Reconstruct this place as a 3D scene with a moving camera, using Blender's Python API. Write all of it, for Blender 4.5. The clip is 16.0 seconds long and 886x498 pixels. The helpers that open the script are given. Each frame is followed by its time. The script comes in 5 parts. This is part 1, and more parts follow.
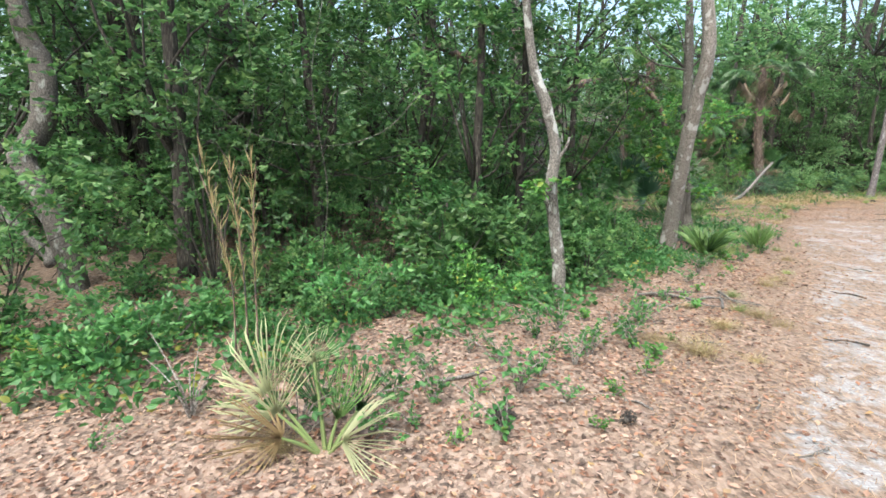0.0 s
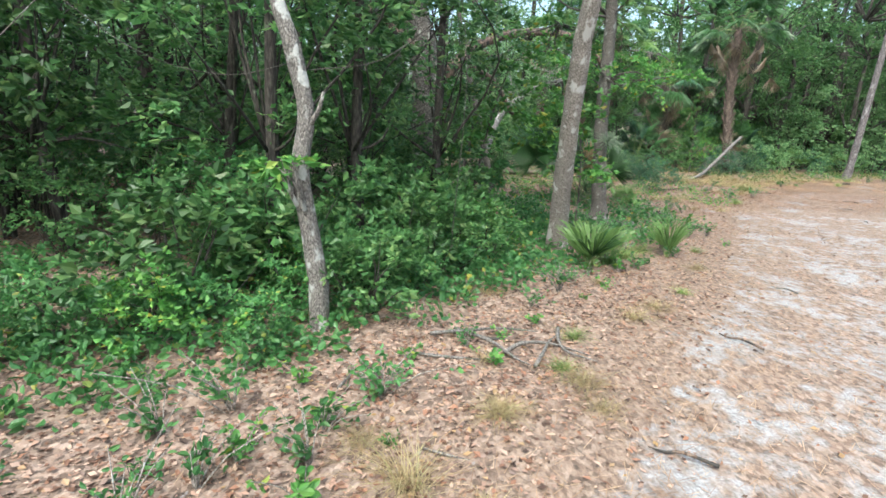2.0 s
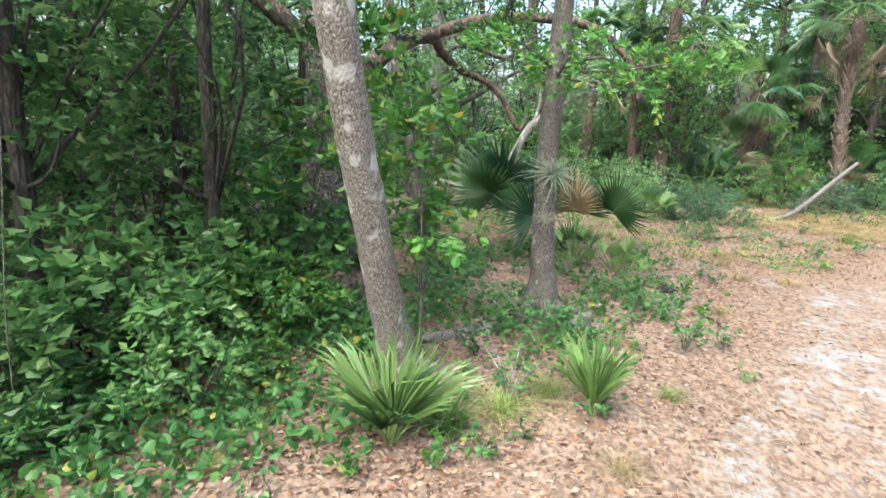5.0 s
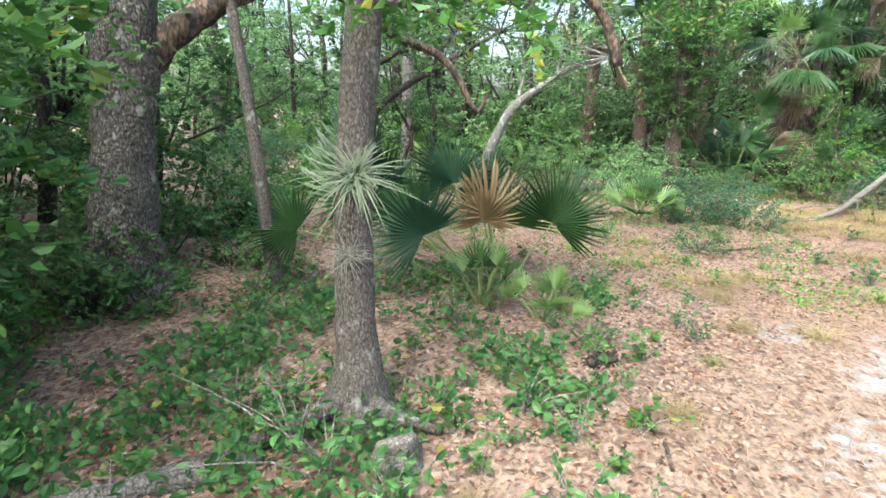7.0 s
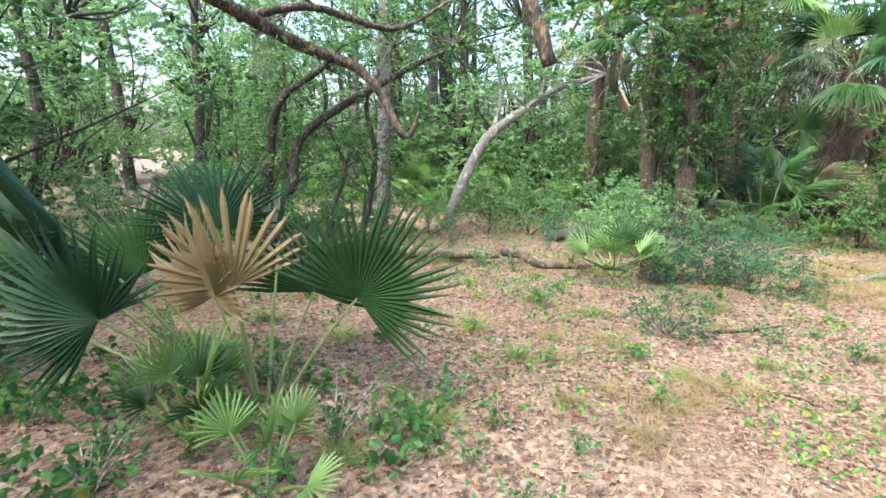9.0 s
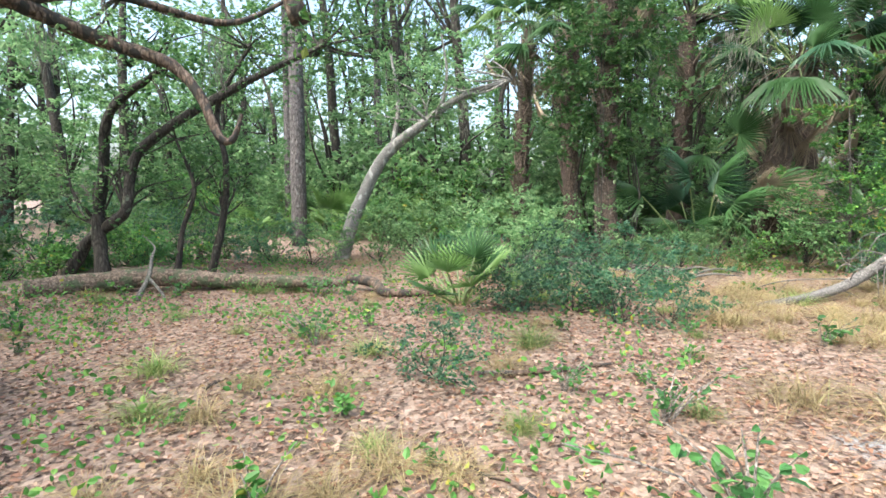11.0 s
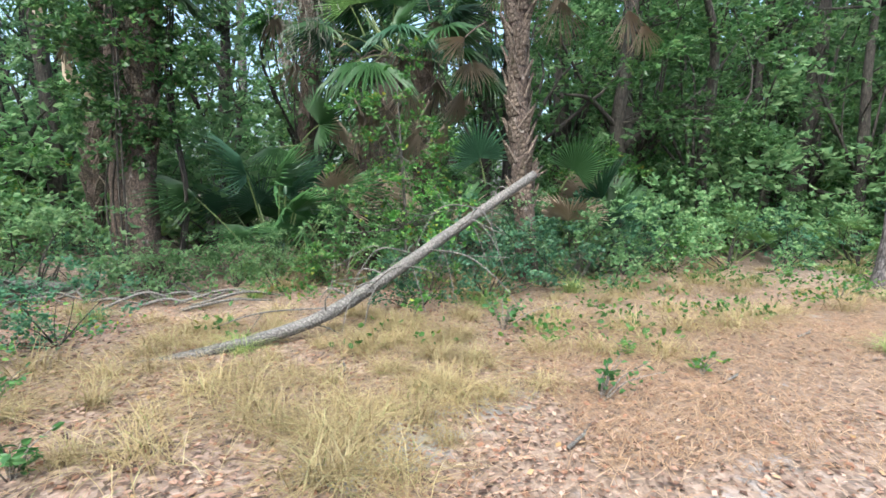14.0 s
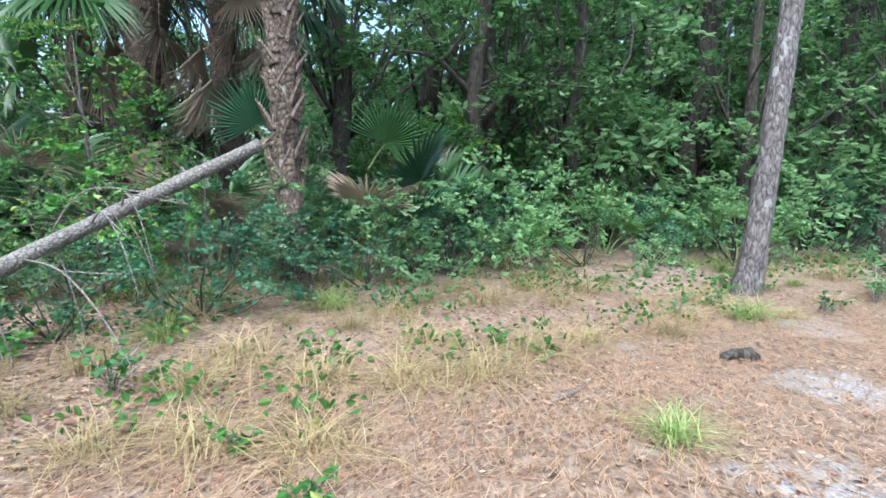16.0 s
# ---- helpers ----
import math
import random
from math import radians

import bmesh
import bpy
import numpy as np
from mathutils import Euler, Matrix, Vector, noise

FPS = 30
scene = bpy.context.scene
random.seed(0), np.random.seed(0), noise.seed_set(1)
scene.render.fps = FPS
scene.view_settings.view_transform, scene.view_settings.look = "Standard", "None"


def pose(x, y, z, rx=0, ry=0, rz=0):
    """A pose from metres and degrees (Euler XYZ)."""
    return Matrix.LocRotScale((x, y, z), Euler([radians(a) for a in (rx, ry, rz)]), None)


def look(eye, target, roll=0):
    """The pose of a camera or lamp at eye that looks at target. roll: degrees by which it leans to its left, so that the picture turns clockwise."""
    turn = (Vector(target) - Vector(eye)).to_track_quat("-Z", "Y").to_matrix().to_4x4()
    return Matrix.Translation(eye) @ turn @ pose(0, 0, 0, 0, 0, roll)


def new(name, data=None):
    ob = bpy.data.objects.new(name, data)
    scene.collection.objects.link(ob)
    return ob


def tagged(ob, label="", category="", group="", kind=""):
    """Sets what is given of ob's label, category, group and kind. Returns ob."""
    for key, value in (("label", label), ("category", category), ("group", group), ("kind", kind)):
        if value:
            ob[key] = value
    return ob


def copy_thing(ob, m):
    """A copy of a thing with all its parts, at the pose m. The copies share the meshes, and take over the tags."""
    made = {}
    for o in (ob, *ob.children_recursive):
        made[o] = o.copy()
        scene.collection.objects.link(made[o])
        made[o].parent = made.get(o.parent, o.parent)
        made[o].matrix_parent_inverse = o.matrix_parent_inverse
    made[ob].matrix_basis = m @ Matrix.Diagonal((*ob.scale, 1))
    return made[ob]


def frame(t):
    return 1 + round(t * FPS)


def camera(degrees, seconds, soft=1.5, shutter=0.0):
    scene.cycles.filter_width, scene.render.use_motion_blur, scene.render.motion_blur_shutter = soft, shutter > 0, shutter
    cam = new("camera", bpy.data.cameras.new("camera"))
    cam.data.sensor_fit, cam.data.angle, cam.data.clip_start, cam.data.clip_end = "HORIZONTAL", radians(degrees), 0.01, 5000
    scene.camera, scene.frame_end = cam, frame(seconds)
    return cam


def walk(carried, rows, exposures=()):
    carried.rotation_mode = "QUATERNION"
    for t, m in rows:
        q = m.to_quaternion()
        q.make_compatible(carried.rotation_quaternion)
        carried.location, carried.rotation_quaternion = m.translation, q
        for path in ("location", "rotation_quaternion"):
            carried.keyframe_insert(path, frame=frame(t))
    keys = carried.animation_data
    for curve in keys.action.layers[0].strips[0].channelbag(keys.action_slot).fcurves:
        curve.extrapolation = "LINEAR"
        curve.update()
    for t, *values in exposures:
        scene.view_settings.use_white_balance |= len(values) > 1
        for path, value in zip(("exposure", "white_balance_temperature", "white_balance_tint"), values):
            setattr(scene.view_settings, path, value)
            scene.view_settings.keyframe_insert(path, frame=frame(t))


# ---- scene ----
cam = camera(79.0, 16.0, soft=1.6)
PATH = [
    (0.0, pose(0.000, 0.000, 1.600, 79.40, -1.10, 0.20)),
    (0.5, pose(0.542, 0.466, 1.625, 78.20, -1.30, -0.40)),
    (1.0, pose(1.096, 0.970, 1.638, 77.10, -1.90, -0.30)),
    (1.5, pose(1.688, 1.512, 1.650, 76.10, -2.50, -0.30)),
    (2.0, pose(2.192, 2.054, 1.663, 75.60, -2.90, -0.20)),
    (2.5, pose(2.684, 2.633, 1.688, 76.90, -3.00, 1.00)),
    (3.0, pose(3.163, 3.226, 1.650, 78.00, -3.20, 3.30)),
    (5.5, pose(5.040, 6.098, 1.764, 76.60, -3.10, 11.60)),
    (6.0, pose(5.355, 6.766, 1.739, 77.20, -3.30, 12.30)),
    (6.5, pose(5.683, 7.434, 1.713, 76.60, -2.80, 13.00)),
    (7.0, pose(5.960, 8.077, 1.676, 75.60, -1.40, 14.50)),
    (7.5, pose(6.262, 8.707, 1.663, 77.20, -1.90, 16.50)),
    (8.0, pose(6.577, 9.349, 1.613, 78.10, -2.00, 18.50)),
    (8.5, pose(6.892, 10.004, 1.575, 78.70, -1.60, 19.80)),
    (11.0, pose(8.704, 12.537, 1.070, 84.30, 0.50, 21.96)),
    (11.5, pose(9.135, 12.996, 1.045, 84.20, 0.60, 16.06)),
    (12.0, pose(9.567, 13.407, 1.038, 83.10, -0.20, 11.66)),
    (12.5, pose(10.010, 13.823, 1.038, 82.70, -1.00, 6.96)),
    (13.0, pose(10.428, 14.201, 1.064, 82.90, -1.10, 4.06)),
    (13.5, pose(10.867, 14.581, 1.076, 83.60, -1.00, 1.46)),
    (14.0, pose(11.317, 14.932, 1.076, 84.30, -0.60, -0.94)),
    (14.5, pose(11.801, 15.317, 1.070, 82.60, -0.50, -3.24)),
    (15.0, pose(12.284, 15.688, 1.082, 81.80, -0.40, -4.64)),
    (15.5, pose(12.790, 16.084, 1.089, 81.60, -0.60, -5.74)),
    (16.0, pose(13.260, 16.470, 1.107, 82.20, -1.20, -6.24)),
]
walk(cam, PATH, [(0.0, 1.2, 6200, 3), (1.8, 1.16, 5950, 0), (3.0, 1.32, 6250, 2), (5.5, 1.55, 6250, 3), (8.5, 1.72, 6250, 3), (11.0, 1.5, 6200, 4), (12.5, 1.35, 6100, 4), (15.0, 1.33, 5600, 2), (16.0, 1.35, 5350, 2)])

# ---- light ----
world = bpy.data.worlds.new("world")
scene.world = world
world.use_nodes = True
wn, wl = world.node_tree.nodes, world.node_tree.links
sky = wn.new("ShaderNodeTexSky")
sky.sky_type, sky.sun_disc = "NISHITA", False
sky.sun_elevation, sky.sun_rotation = radians(58), radians(200)
sky.air_density, sky.dust_density, sky.ozone_density = 1.0, 6.0, 0.3
wl.new(sky.outputs[0], wn["Background"].inputs[0])
wn["Background"].inputs[1].default_value = 0.22
sun = new("sun", bpy.data.lights.new("sun", "SUN"))
sun.data.energy, sun.data.angle, sun.data.color = 1.5, radians(25), (1.0, 0.97, 0.93)
sun.matrix_world = look((-6, -16, 26), (0, 0, 0))

# ---- mesh tools ----
rng = np.random.default_rng(7)


def mesh_of(name, verts, faces, material, smooth=False):
    me = bpy.data.meshes.new(name)
    me.from_pydata([tuple(v) for v in np.asarray(verts).tolist()], [], [tuple(f) for f in faces])
    me.materials.append(material)
    if smooth:
        me.polygons.foreach_set("use_smooth", [True] * len(me.polygons))
    me.update()
    return me


def part(name, me, parent, label=""):
    ob = new(name, me)
    ob.parent = parent
    return tagged(ob, label) if label else ob


def thing(name, m, label, category, group=""):
    ob = new(name)
    ob.empty_display_size = 0.2
    ob.matrix_basis = m
    return tagged(ob, label, category, group)


def join(*pieces):
    """One list of vertices and faces from several."""
    verts, faces, n = [], [], 0
    for v, f in pieces:
        verts.append(np.asarray(v, float).reshape(-1, 3))
        faces += [tuple(int(i) + n for i in q) for q in f]
        n += len(verts[-1])
    return np.concatenate(verts), faces


def spline(pts, per=6):
    pts = np.asarray(pts, float)
    ext = np.vstack([2 * pts[0] - pts[1], pts, 2 * pts[-1] - pts[-2]])
    out = []
    for i in range(1, len(ext) - 2):
        a, b, c, d = ext[i - 1:i + 3]
        for u in np.linspace(0, 1, per, endpoint=False):
            out.append(0.5 * (2 * b + (c - a) * u + (2 * a - 5 * b + 4 * c - d) * u * u + (3 * b - a - 3 * c + d) * u ** 3))
    out.append(pts[-1])
    return np.array(out)


def tube(pts, radii, segs=10, rough=0.0, per=6, scale=3.0, flare=0.0):
    """A limb swept along a smooth line, with an uneven skin."""
    line = spline(pts, per)
    rad = np.interp(np.linspace(0, 1, len(line)), np.linspace(0, 1, len(radii)), radii)
    verts, faces = [], []
    side = np.array([1.0, 0.13, 0.07])
    for k, p in enumerate(line):
        d = line[min(k + 1, len(line) - 1)] - line[max(k - 1, 0)]
        d = d / (np.linalg.norm(d) + 1e-9)
        side = side - d * side.dot(d)
        side = side / (np.linalg.norm(side) + 1e-9)
        up = np.cross(d, side)
        for j in range(segs):
            a = 2 * math.pi * j / segs
            q = side * math.cos(a) + up * math.sin(a)
            r = rad[k]
            if rough:
                r *= 1 + rough * noise.noise(Vector(p * scale + q * 1.3))
            if flare and p[2] < 0.45:
                r *= 1 + flare * (1 - max(p[2], 0) / 0.45) ** 2 * (1 + 0.7 * math.sin(4 * a + 1.0))
            verts.append(p + q * r)
    for k in range(len(line) - 1):
        for j in range(segs):
            b, c = k * segs + j, k * segs + (j + 1) % segs
            faces.append((b, c, c + segs, b + segs))
    faces.append(tuple(range(segs - 1, -1, -1)))
    faces.append(tuple(range((len(line) - 1) * segs, len(line) * segs)))
    return np.array(verts), faces


def unit(v):
    return v / (np.linalg.norm(v, axis=-1, keepdims=True) + 1e-9)


def leaf_cloud(centres, out, size, aspect=0.5, fold=0.25, shaped=False, level=0.0):
    """Folded leaves at the centres, pointing along out; level turns their faces to the sky."""
    n = len(centres)
    d = unit(out)
    s = unit(np.cross(d, rng.normal(size=(n, 3)) + [0, 0, level]))
    u = np.cross(d, s)
    ln = (size * rng.uniform(0.65, 1.3, n))[:, None]
    w = ln * aspect * 0.5
    if shaped:
        v = np.stack([centres, centres + d * ln * .35 + s * w + u * w * fold * 2, centres + d * ln * .75 + s * w * .8 + u * w * fold,
                      centres + d * ln - u * ln * .12, centres + d * ln * .75 - s * w * .8 + u * w * fold, centres + d * ln * .35 - s * w + u * w * fold * 2,
                      centres + d * ln * .55], 1)
        b = np.arange(n)[:, None] * 7
        f = np.concatenate([b + [[0, 1, 6]], b + [[1, 2, 6]], b + [[2, 3, 6]], b + [[3, 4, 6]], b + [[4, 5, 6]], b + [[5, 0, 6]]])
        return v.reshape(-1, 3), f.tolist()
    v = np.stack([centres, centres + d * ln * .45 + s * w + u * w * fold * 2, centres + d * ln, centres + d * ln * .45 - s * w + u * w * fold * 2], 1)
    b = np.arange(n)[:, None] * 4
    return v.reshape(-1, 3), np.concatenate([b + [[0, 1, 2]], b + [[0, 2, 3]]]).tolist()


def clumps(n_clumps, per, box, spread, size, aspect=0.5, shaped=False, hollow=0.35, flat=0.75):
    """Leaf clumps scattered in an uneven ellipsoid (half sizes box)."""
    c = unit(rng.normal(size=(n_clumps, 3))) * (hollow + (1 - hollow) * rng.uniform(0, 1, (n_clumps, 1)) ** 0.6)
    c *= 1 + 0.35 * np.sin(c[:, :1] * 5 + c[:, 1:2] * 4 + rng.uniform(0, 6))
    c = c * np.array(box)
    # each clump is a handful of leafy twigs that spread from its heart
    twigs_each = max(3, per // 12)
    per_twig = max(4, int(per * .85 / twigs_each))
    k = np.repeat(np.arange(n_clumps), twigs_each)
    way = unit(c / np.array(box))[k] * .55 + unit(rng.normal(size=(len(k), 3))) * [1, 1, .5 * flat] + [0, 0, .06]
    way = unit(way)
    reach = spread * rng.uniform(1.0, 2.6, len(k)) * rng.uniform(.65, 1.35, n_clumps)[k]
    q = np.repeat(np.arange(len(k)), per_twig)
    u = rng.uniform(.1, 1, len(q))[:, None]
    side = unit(np.cross(way[q], [0.0, 0.0, 1.0])) * rng.choice([-1.0, 1.0], len(q))[:, None]
    pos = c[k][q] + way[q] * reach[q][:, None] * u + rng.normal(size=(len(q), 3)) * spread * .13 - np.array([0, 0, .35]) * reach[q][:, None] * u ** 2
    out = way[q] * .7 + side * rng.uniform(.3, 1.2, (len(q), 1)) + rng.normal(size=(len(q), 3)) * .4 - [0, 0, .08]
    return c, leaf_cloud(pos, out, size * 1.02, aspect + .1, shaped=shaped, level=1.6)


# ---- materials ----
def material(name):
    m = bpy.data.materials.new(name)
    m.use_nodes = True
    return m, m.node_tree.nodes, m.node_tree.links, m.node_tree.nodes["Principled BSDF"]


def ramp(nodes, links, src, stops):
    r = nodes.new("ShaderNodeValToRGB")
    while len(r.color_ramp.elements) < len(stops):
        r.color_ramp.elements.new(0.5)
    for e, (p, c) in zip(r.color_ramp.elements, stops):
        e.position, e.color = p, (*c, 1)
    links.new(src, r.inputs[0])
    return r.outputs[0]


def mixed(nodes, links, fac, a, b, mode="MIX"):
    m = nodes.new("ShaderNodeMix")
    m.data_type, m.blend_type = "RGBA", mode
    if isinstance(fac, float):
        m.inputs[0].default_value = fac
    else:
        links.new(fac, m.inputs[0])
    for s, i in ((a, 6), (b, 7)):
        if isinstance(s, tuple):
            m.inputs[i].default_value = (*s, 1)
        else:
            links.new(s, m.inputs[i])
    return m.outputs[2]


def texture(nodes, links, scale, stretch=(1, 1, 1), detail=4.0, kind="ShaderNodeTexNoise", coords="Object"):
    co, mp, tx = nodes.new("ShaderNodeTexCoord"), nodes.new("ShaderNodeMapping"), nodes.new(kind)
    mp.inputs[3].default_value = stretch
    links.new(co.outputs[coords], mp.inputs[0])
    links.new(mp.outputs[0], tx.inputs[0])
    tx.inputs["Scale"].default_value = scale
    if kind == "ShaderNodeTexNoise":
        tx.inputs["Detail"].default_value = detail
    return tx


def bumped(nodes, links, bsdf, height, strength, distance):
    b = nodes.new("ShaderNodeBump")
    b.inputs["Strength"].default_value, b.inputs["Distance"].default_value = strength, distance
    links.new(height, b.inputs["Height"])
    links.new(b.outputs[0], bsdf.inputs["Normal"])


def leaf_material(name, stops, rough=0.45, through_light=0.35, shift=0.35):
    """Leaf colour that varies from leaf to leaf and from plant to plant; light shines through."""
    m, n, l, p = material(name)
    geo, obj = n.new("ShaderNodeNewGeometry"), n.new("ShaderNodeObjectInfo")
    col = ramp(n, l, geo.outputs["Random Per Island"], stops)
    v = n.new("ShaderNodeMapRange")
    v.inputs[3].default_value, v.inputs[4].default_value = 1 - shift, 1 + shift
    l.new(obj.outputs["Random"], v.inputs[0])
    hsv = n.new("ShaderNodeHueSaturation")
    l.new(col, hsv.inputs["Color"])
    l.new(v.outputs[0], hsv.inputs["Value"])
    l.new(hsv.outputs[0], p.inputs["Base Color"])
    p.inputs["Roughness"].default_value = rough
    p.inputs["Specular IOR Level"].default_value = 0.4
    if through_light:
        t, mx = n.new("ShaderNodeBsdfTranslucent"), n.new("ShaderNodeMixShader")
        l.new(hsv.outputs[0], t.inputs[0])
        mx.inputs[0].default_value = through_light
        l.new(p.outputs[0], mx.inputs[1])
        l.new(t.outputs[0], mx.inputs[2])
        l.new(mx.outputs[0], n["Material Output"].inputs[0])
    return m


def bark_material(name, dark, mid, pale, lichen, lichen_at=0.62, scale=14.0, stretch=(1, 1, 0.25), depth=0.02):
    m, n, l, p = material(name)
    ridge = texture(n, l, scale, stretch, kind="ShaderNodeTexVoronoi")
    ridge.feature = "DISTANCE_TO_EDGE"
    grain = texture(n, l, scale * 2.5, stretch, 6.0)
    blotch = texture(n, l, 9.0, (1, 1, 0.7), 5.0)
    base = ramp(n, l, grain.outputs[0], [(0.3, dark), (0.5, mid), (0.72, pale)])
    crack = ramp(n, l, ridge.outputs["Distance"], [(0.0, (0.25, 0.24, 0.23)), (0.12, (1, 1, 1))])
    base = mixed(n, l, 0.8, base, crack, "MULTIPLY")
    spots = ramp(n, l, blotch.outputs[0], [(lichen_at, (0, 0, 0)), (lichen_at + 0.06, (1, 1, 1))])
    l.new(mixed(n, l, spots, base, lichen), p.inputs["Base Color"])
    p.inputs["Roughness"].default_value = 0.9
    add = n.new("ShaderNodeMath")
    l.new(ridge.outputs["Distance"], add.inputs[0])
    l.new(grain.outputs[0], add.inputs[1])
    bumped(n, l, p, add.outputs[0], 0.9, depth)
    return m


oak_leaf = leaf_material("oak_leaf", [(0.0, (0.042, 0.105, 0.036)), (0.45, (0.075, 0.175, 0.055)), (0.8, (0.12, 0.235, 0.075)), (1.0, (0.19, 0.29, 0.105))], 0.4, 0.5)
# paler greens: backlight and haze of the deeper woods, put into the leaf colour
hazy_leaf = leaf_material("hazy_leaf", [(0.0, (0.085, 0.18, 0.075)), (0.5, (0.145, 0.265, 0.11)), (1.0, (0.24, 0.36, 0.17))], 0.6, 0.6)
bright_leaf = leaf_material("bright_leaf", [(0.0, (0.05, 0.15, 0.03)), (0.6, (0.09, 0.23, 0.05)), (0.92, (0.16, 0.30, 0.065)), (1.0, (0.34, 0.30, 0.05))], 0.45, 0.45)
ground_leaf = leaf_material("ground_leaf", [(0.0, (0.04, 0.12, 0.04)), (0.6, (0.08, 0.21, 0.062)), (0.95, (0.11, 0.24, 0.07)), (1.0, (0.33, 0.30, 0.06))], 0.45, 0.45)
blue_leaf = leaf_material("blue_leaf", [(0.0, (0.035, 0.10, 0.055)), (0.7, (0.06, 0.15, 0.08)), (1.0, (0.12, 0.20, 0.10))], 0.45, 0.45)
litter_leaf = leaf_material("litter_leaf", [(0.0, (0.04, 0.026, 0.02)), (0.2, (0.13, 0.068, 0.044)), (0.38, (0.25, 0.128, 0.08)), (0.52, (0.165, 0.12, 0.10)), (0.7, (0.29, 0.18, 0.13)), (0.9, (0.38, 0.28, 0.22)), (0.96, (0.27, 0.17, 0.07)), (1.0, (0.21, 0.19, 0.18))], 0.85, 0.1, 0.0)
grass_green = leaf_material("grass_green", [(0.0, (0.10, 0.165, 0.045)), (0.6, (0.21, 0.28, 0.085)), (1.0, (0.44, 0.39, 0.19))], 0.5, 0.3, 0.3)
grass_dry = leaf_material("grass_dry", [(0.0, (0.20, 0.15, 0.075)), (0.5, (0.32, 0.25, 0.125)), (0.8, (0.40, 0.34, 0.19)), (1.0, (0.16, 0.21, 0.06))], 0.6, 0.3, 0.2)
needle_tan = leaf_material("needle_tan", [(0.0, (0.13, 0.075, 0.042)), (0.5, (0.27, 0.165, 0.095)), (1.0, (0.40, 0.29, 0.19))], 0.8, 0.1, 0.0)
fan_green = leaf_material("fan_green", [(0.0, (0.022, 0.06, 0.022)), (0.6, (0.045, 0.105, 0.035)), (1.0, (0.08, 0.15, 0.05))], 0.38, 0.25, 0.3)
fan_blue = leaf_material("fan_blue", [(0.0, (0.02, 0.06, 0.032)), (1.0, (0.045, 0.105, 0.055))], 0.4, 0.25, 0.3)
fan_bright = leaf_material("fan_bright", [(0.0, (0.09, 0.19, 0.05)), (0.85, (0.19, 0.31, 0.10)), (1.0, (0.36, 0.36, 0.17))], 0.4, 0.35, 0.25)
fan_dead = leaf_material("fan_dead", [(0.0, (0.13, 0.105, 0.078)), (0.6, (0.28, 0.225, 0.165)), (1.0, (0.42, 0.35, 0.265))], 0.7, 0.25, 0.3)
fan_turning = leaf_material("fan_turning", [(0.0, (0.15, 0.105, 0.045)), (0.6, (0.24, 0.175, 0.09)), (1.0, (0.10, 0.115, 0.04))], 0.5, 0.25, 0.1)
fan_pale = leaf_material("fan_pale", [(0.0, (0.20, 0.25, 0.12)), (0.6, (0.36, 0.38, 0.22)), (1.0, (0.45, 0.36, 0.15))], 0.6, 0.3, 0.15)
air_leaf = leaf_material("air_leaf", [(0.0, (0.08, 0.115, 0.07)), (1.0, (0.17, 0.21, 0.14))], 0.6, 0.2, 0.05)
moss_strand = leaf_material("moss_strand", [(0.0, (0.12, 0.115, 0.095)), (1.0, (0.23, 0.235, 0.20))], 0.8, 0.3, 0.1)
grey_bark = bark_material("grey_bark", (0.06, 0.053, 0.047), (0.145, 0.132, 0.12), (0.26, 0.245, 0.225), (0.31, 0.315, 0.30), 0.56, 42, (1, 1, .5), .015)
brown_bark = bark_material("brown_bark", (0.09, 0.078, 0.068), (0.22, 0.197, 0.177), (0.37, 0.34, 0.31), (0.38, 0.375, 0.36), 0.57, 42, (1, 1, .6), .012)
pale_bark = bark_material("pale_bark", (0.11, 0.105, 0.095), (0.20, 0.195, 0.18), (0.30, 0.29, 0.275), (0.33, 0.335, 0.31), 0.58, 40, (1, 1, .6), .01)
oak_bark = bark_material("oak_bark", (0.03, 0.026, 0.022), (0.12, 0.107, 0.095), (0.28, 0.26, 0.235), (0.27, 0.28, 0.25), 0.62, 24, (1, 1, 0.5), 0.06)
mossy_bark = bark_material("mossy_bark", (0.035, 0.03, 0.026), (0.092, 0.082, 0.072), (0.17, 0.155, 0.14), (0.20, 0.205, 0.19), 0.6, 40, (1, 1, .5), .015)
dark_bark = bark_material("dark_bark", (0.016, 0.013, 0.011), (0.042, 0.036, 0.03), (0.09, 0.08, 0.068), (0.11, 0.13, 0.09), 0.64, 18)
limb_bark = bark_material("limb_bark", (0.05, 0.034, 0.025), (0.125, 0.085, 0.062), (0.24, 0.185, 0.145), (0.035, 0.032, 0.028), 0.5, 14)
pine_bark = bark_material("pine_bark", (0.045, 0.038, 0.038), (0.11, 0.098, 0.098), (0.19, 0.175, 0.175), (0.20, 0.198, 0.198), 0.62, 17, (1, 1, 0.35), 0.035)
palm_bark = bark_material("palm_bark", (0.028, 0.021, 0.017), (0.078, 0.054, 0.042), (0.15, 0.112, 0.09), (0.19, 0.165, 0.145), 0.62, 22, (1, 1, .6), .02)
boot_skin = bark_material("boot_skin", (0.05, 0.036, 0.029), (0.13, 0.097, 0.075), (0.225, 0.185, 0.15), (0.065, 0.052, 0.043), 0.6, 25, (1, 1, 0.5))
dead_wood = bark_material("dead_wood", (0.07, 0.063, 0.058), (0.15, 0.139, 0.128), (0.25, 0.238, 0.222), (0.085, 0.092, 0.07), 0.6, 30, (1, 1, 1), .01)
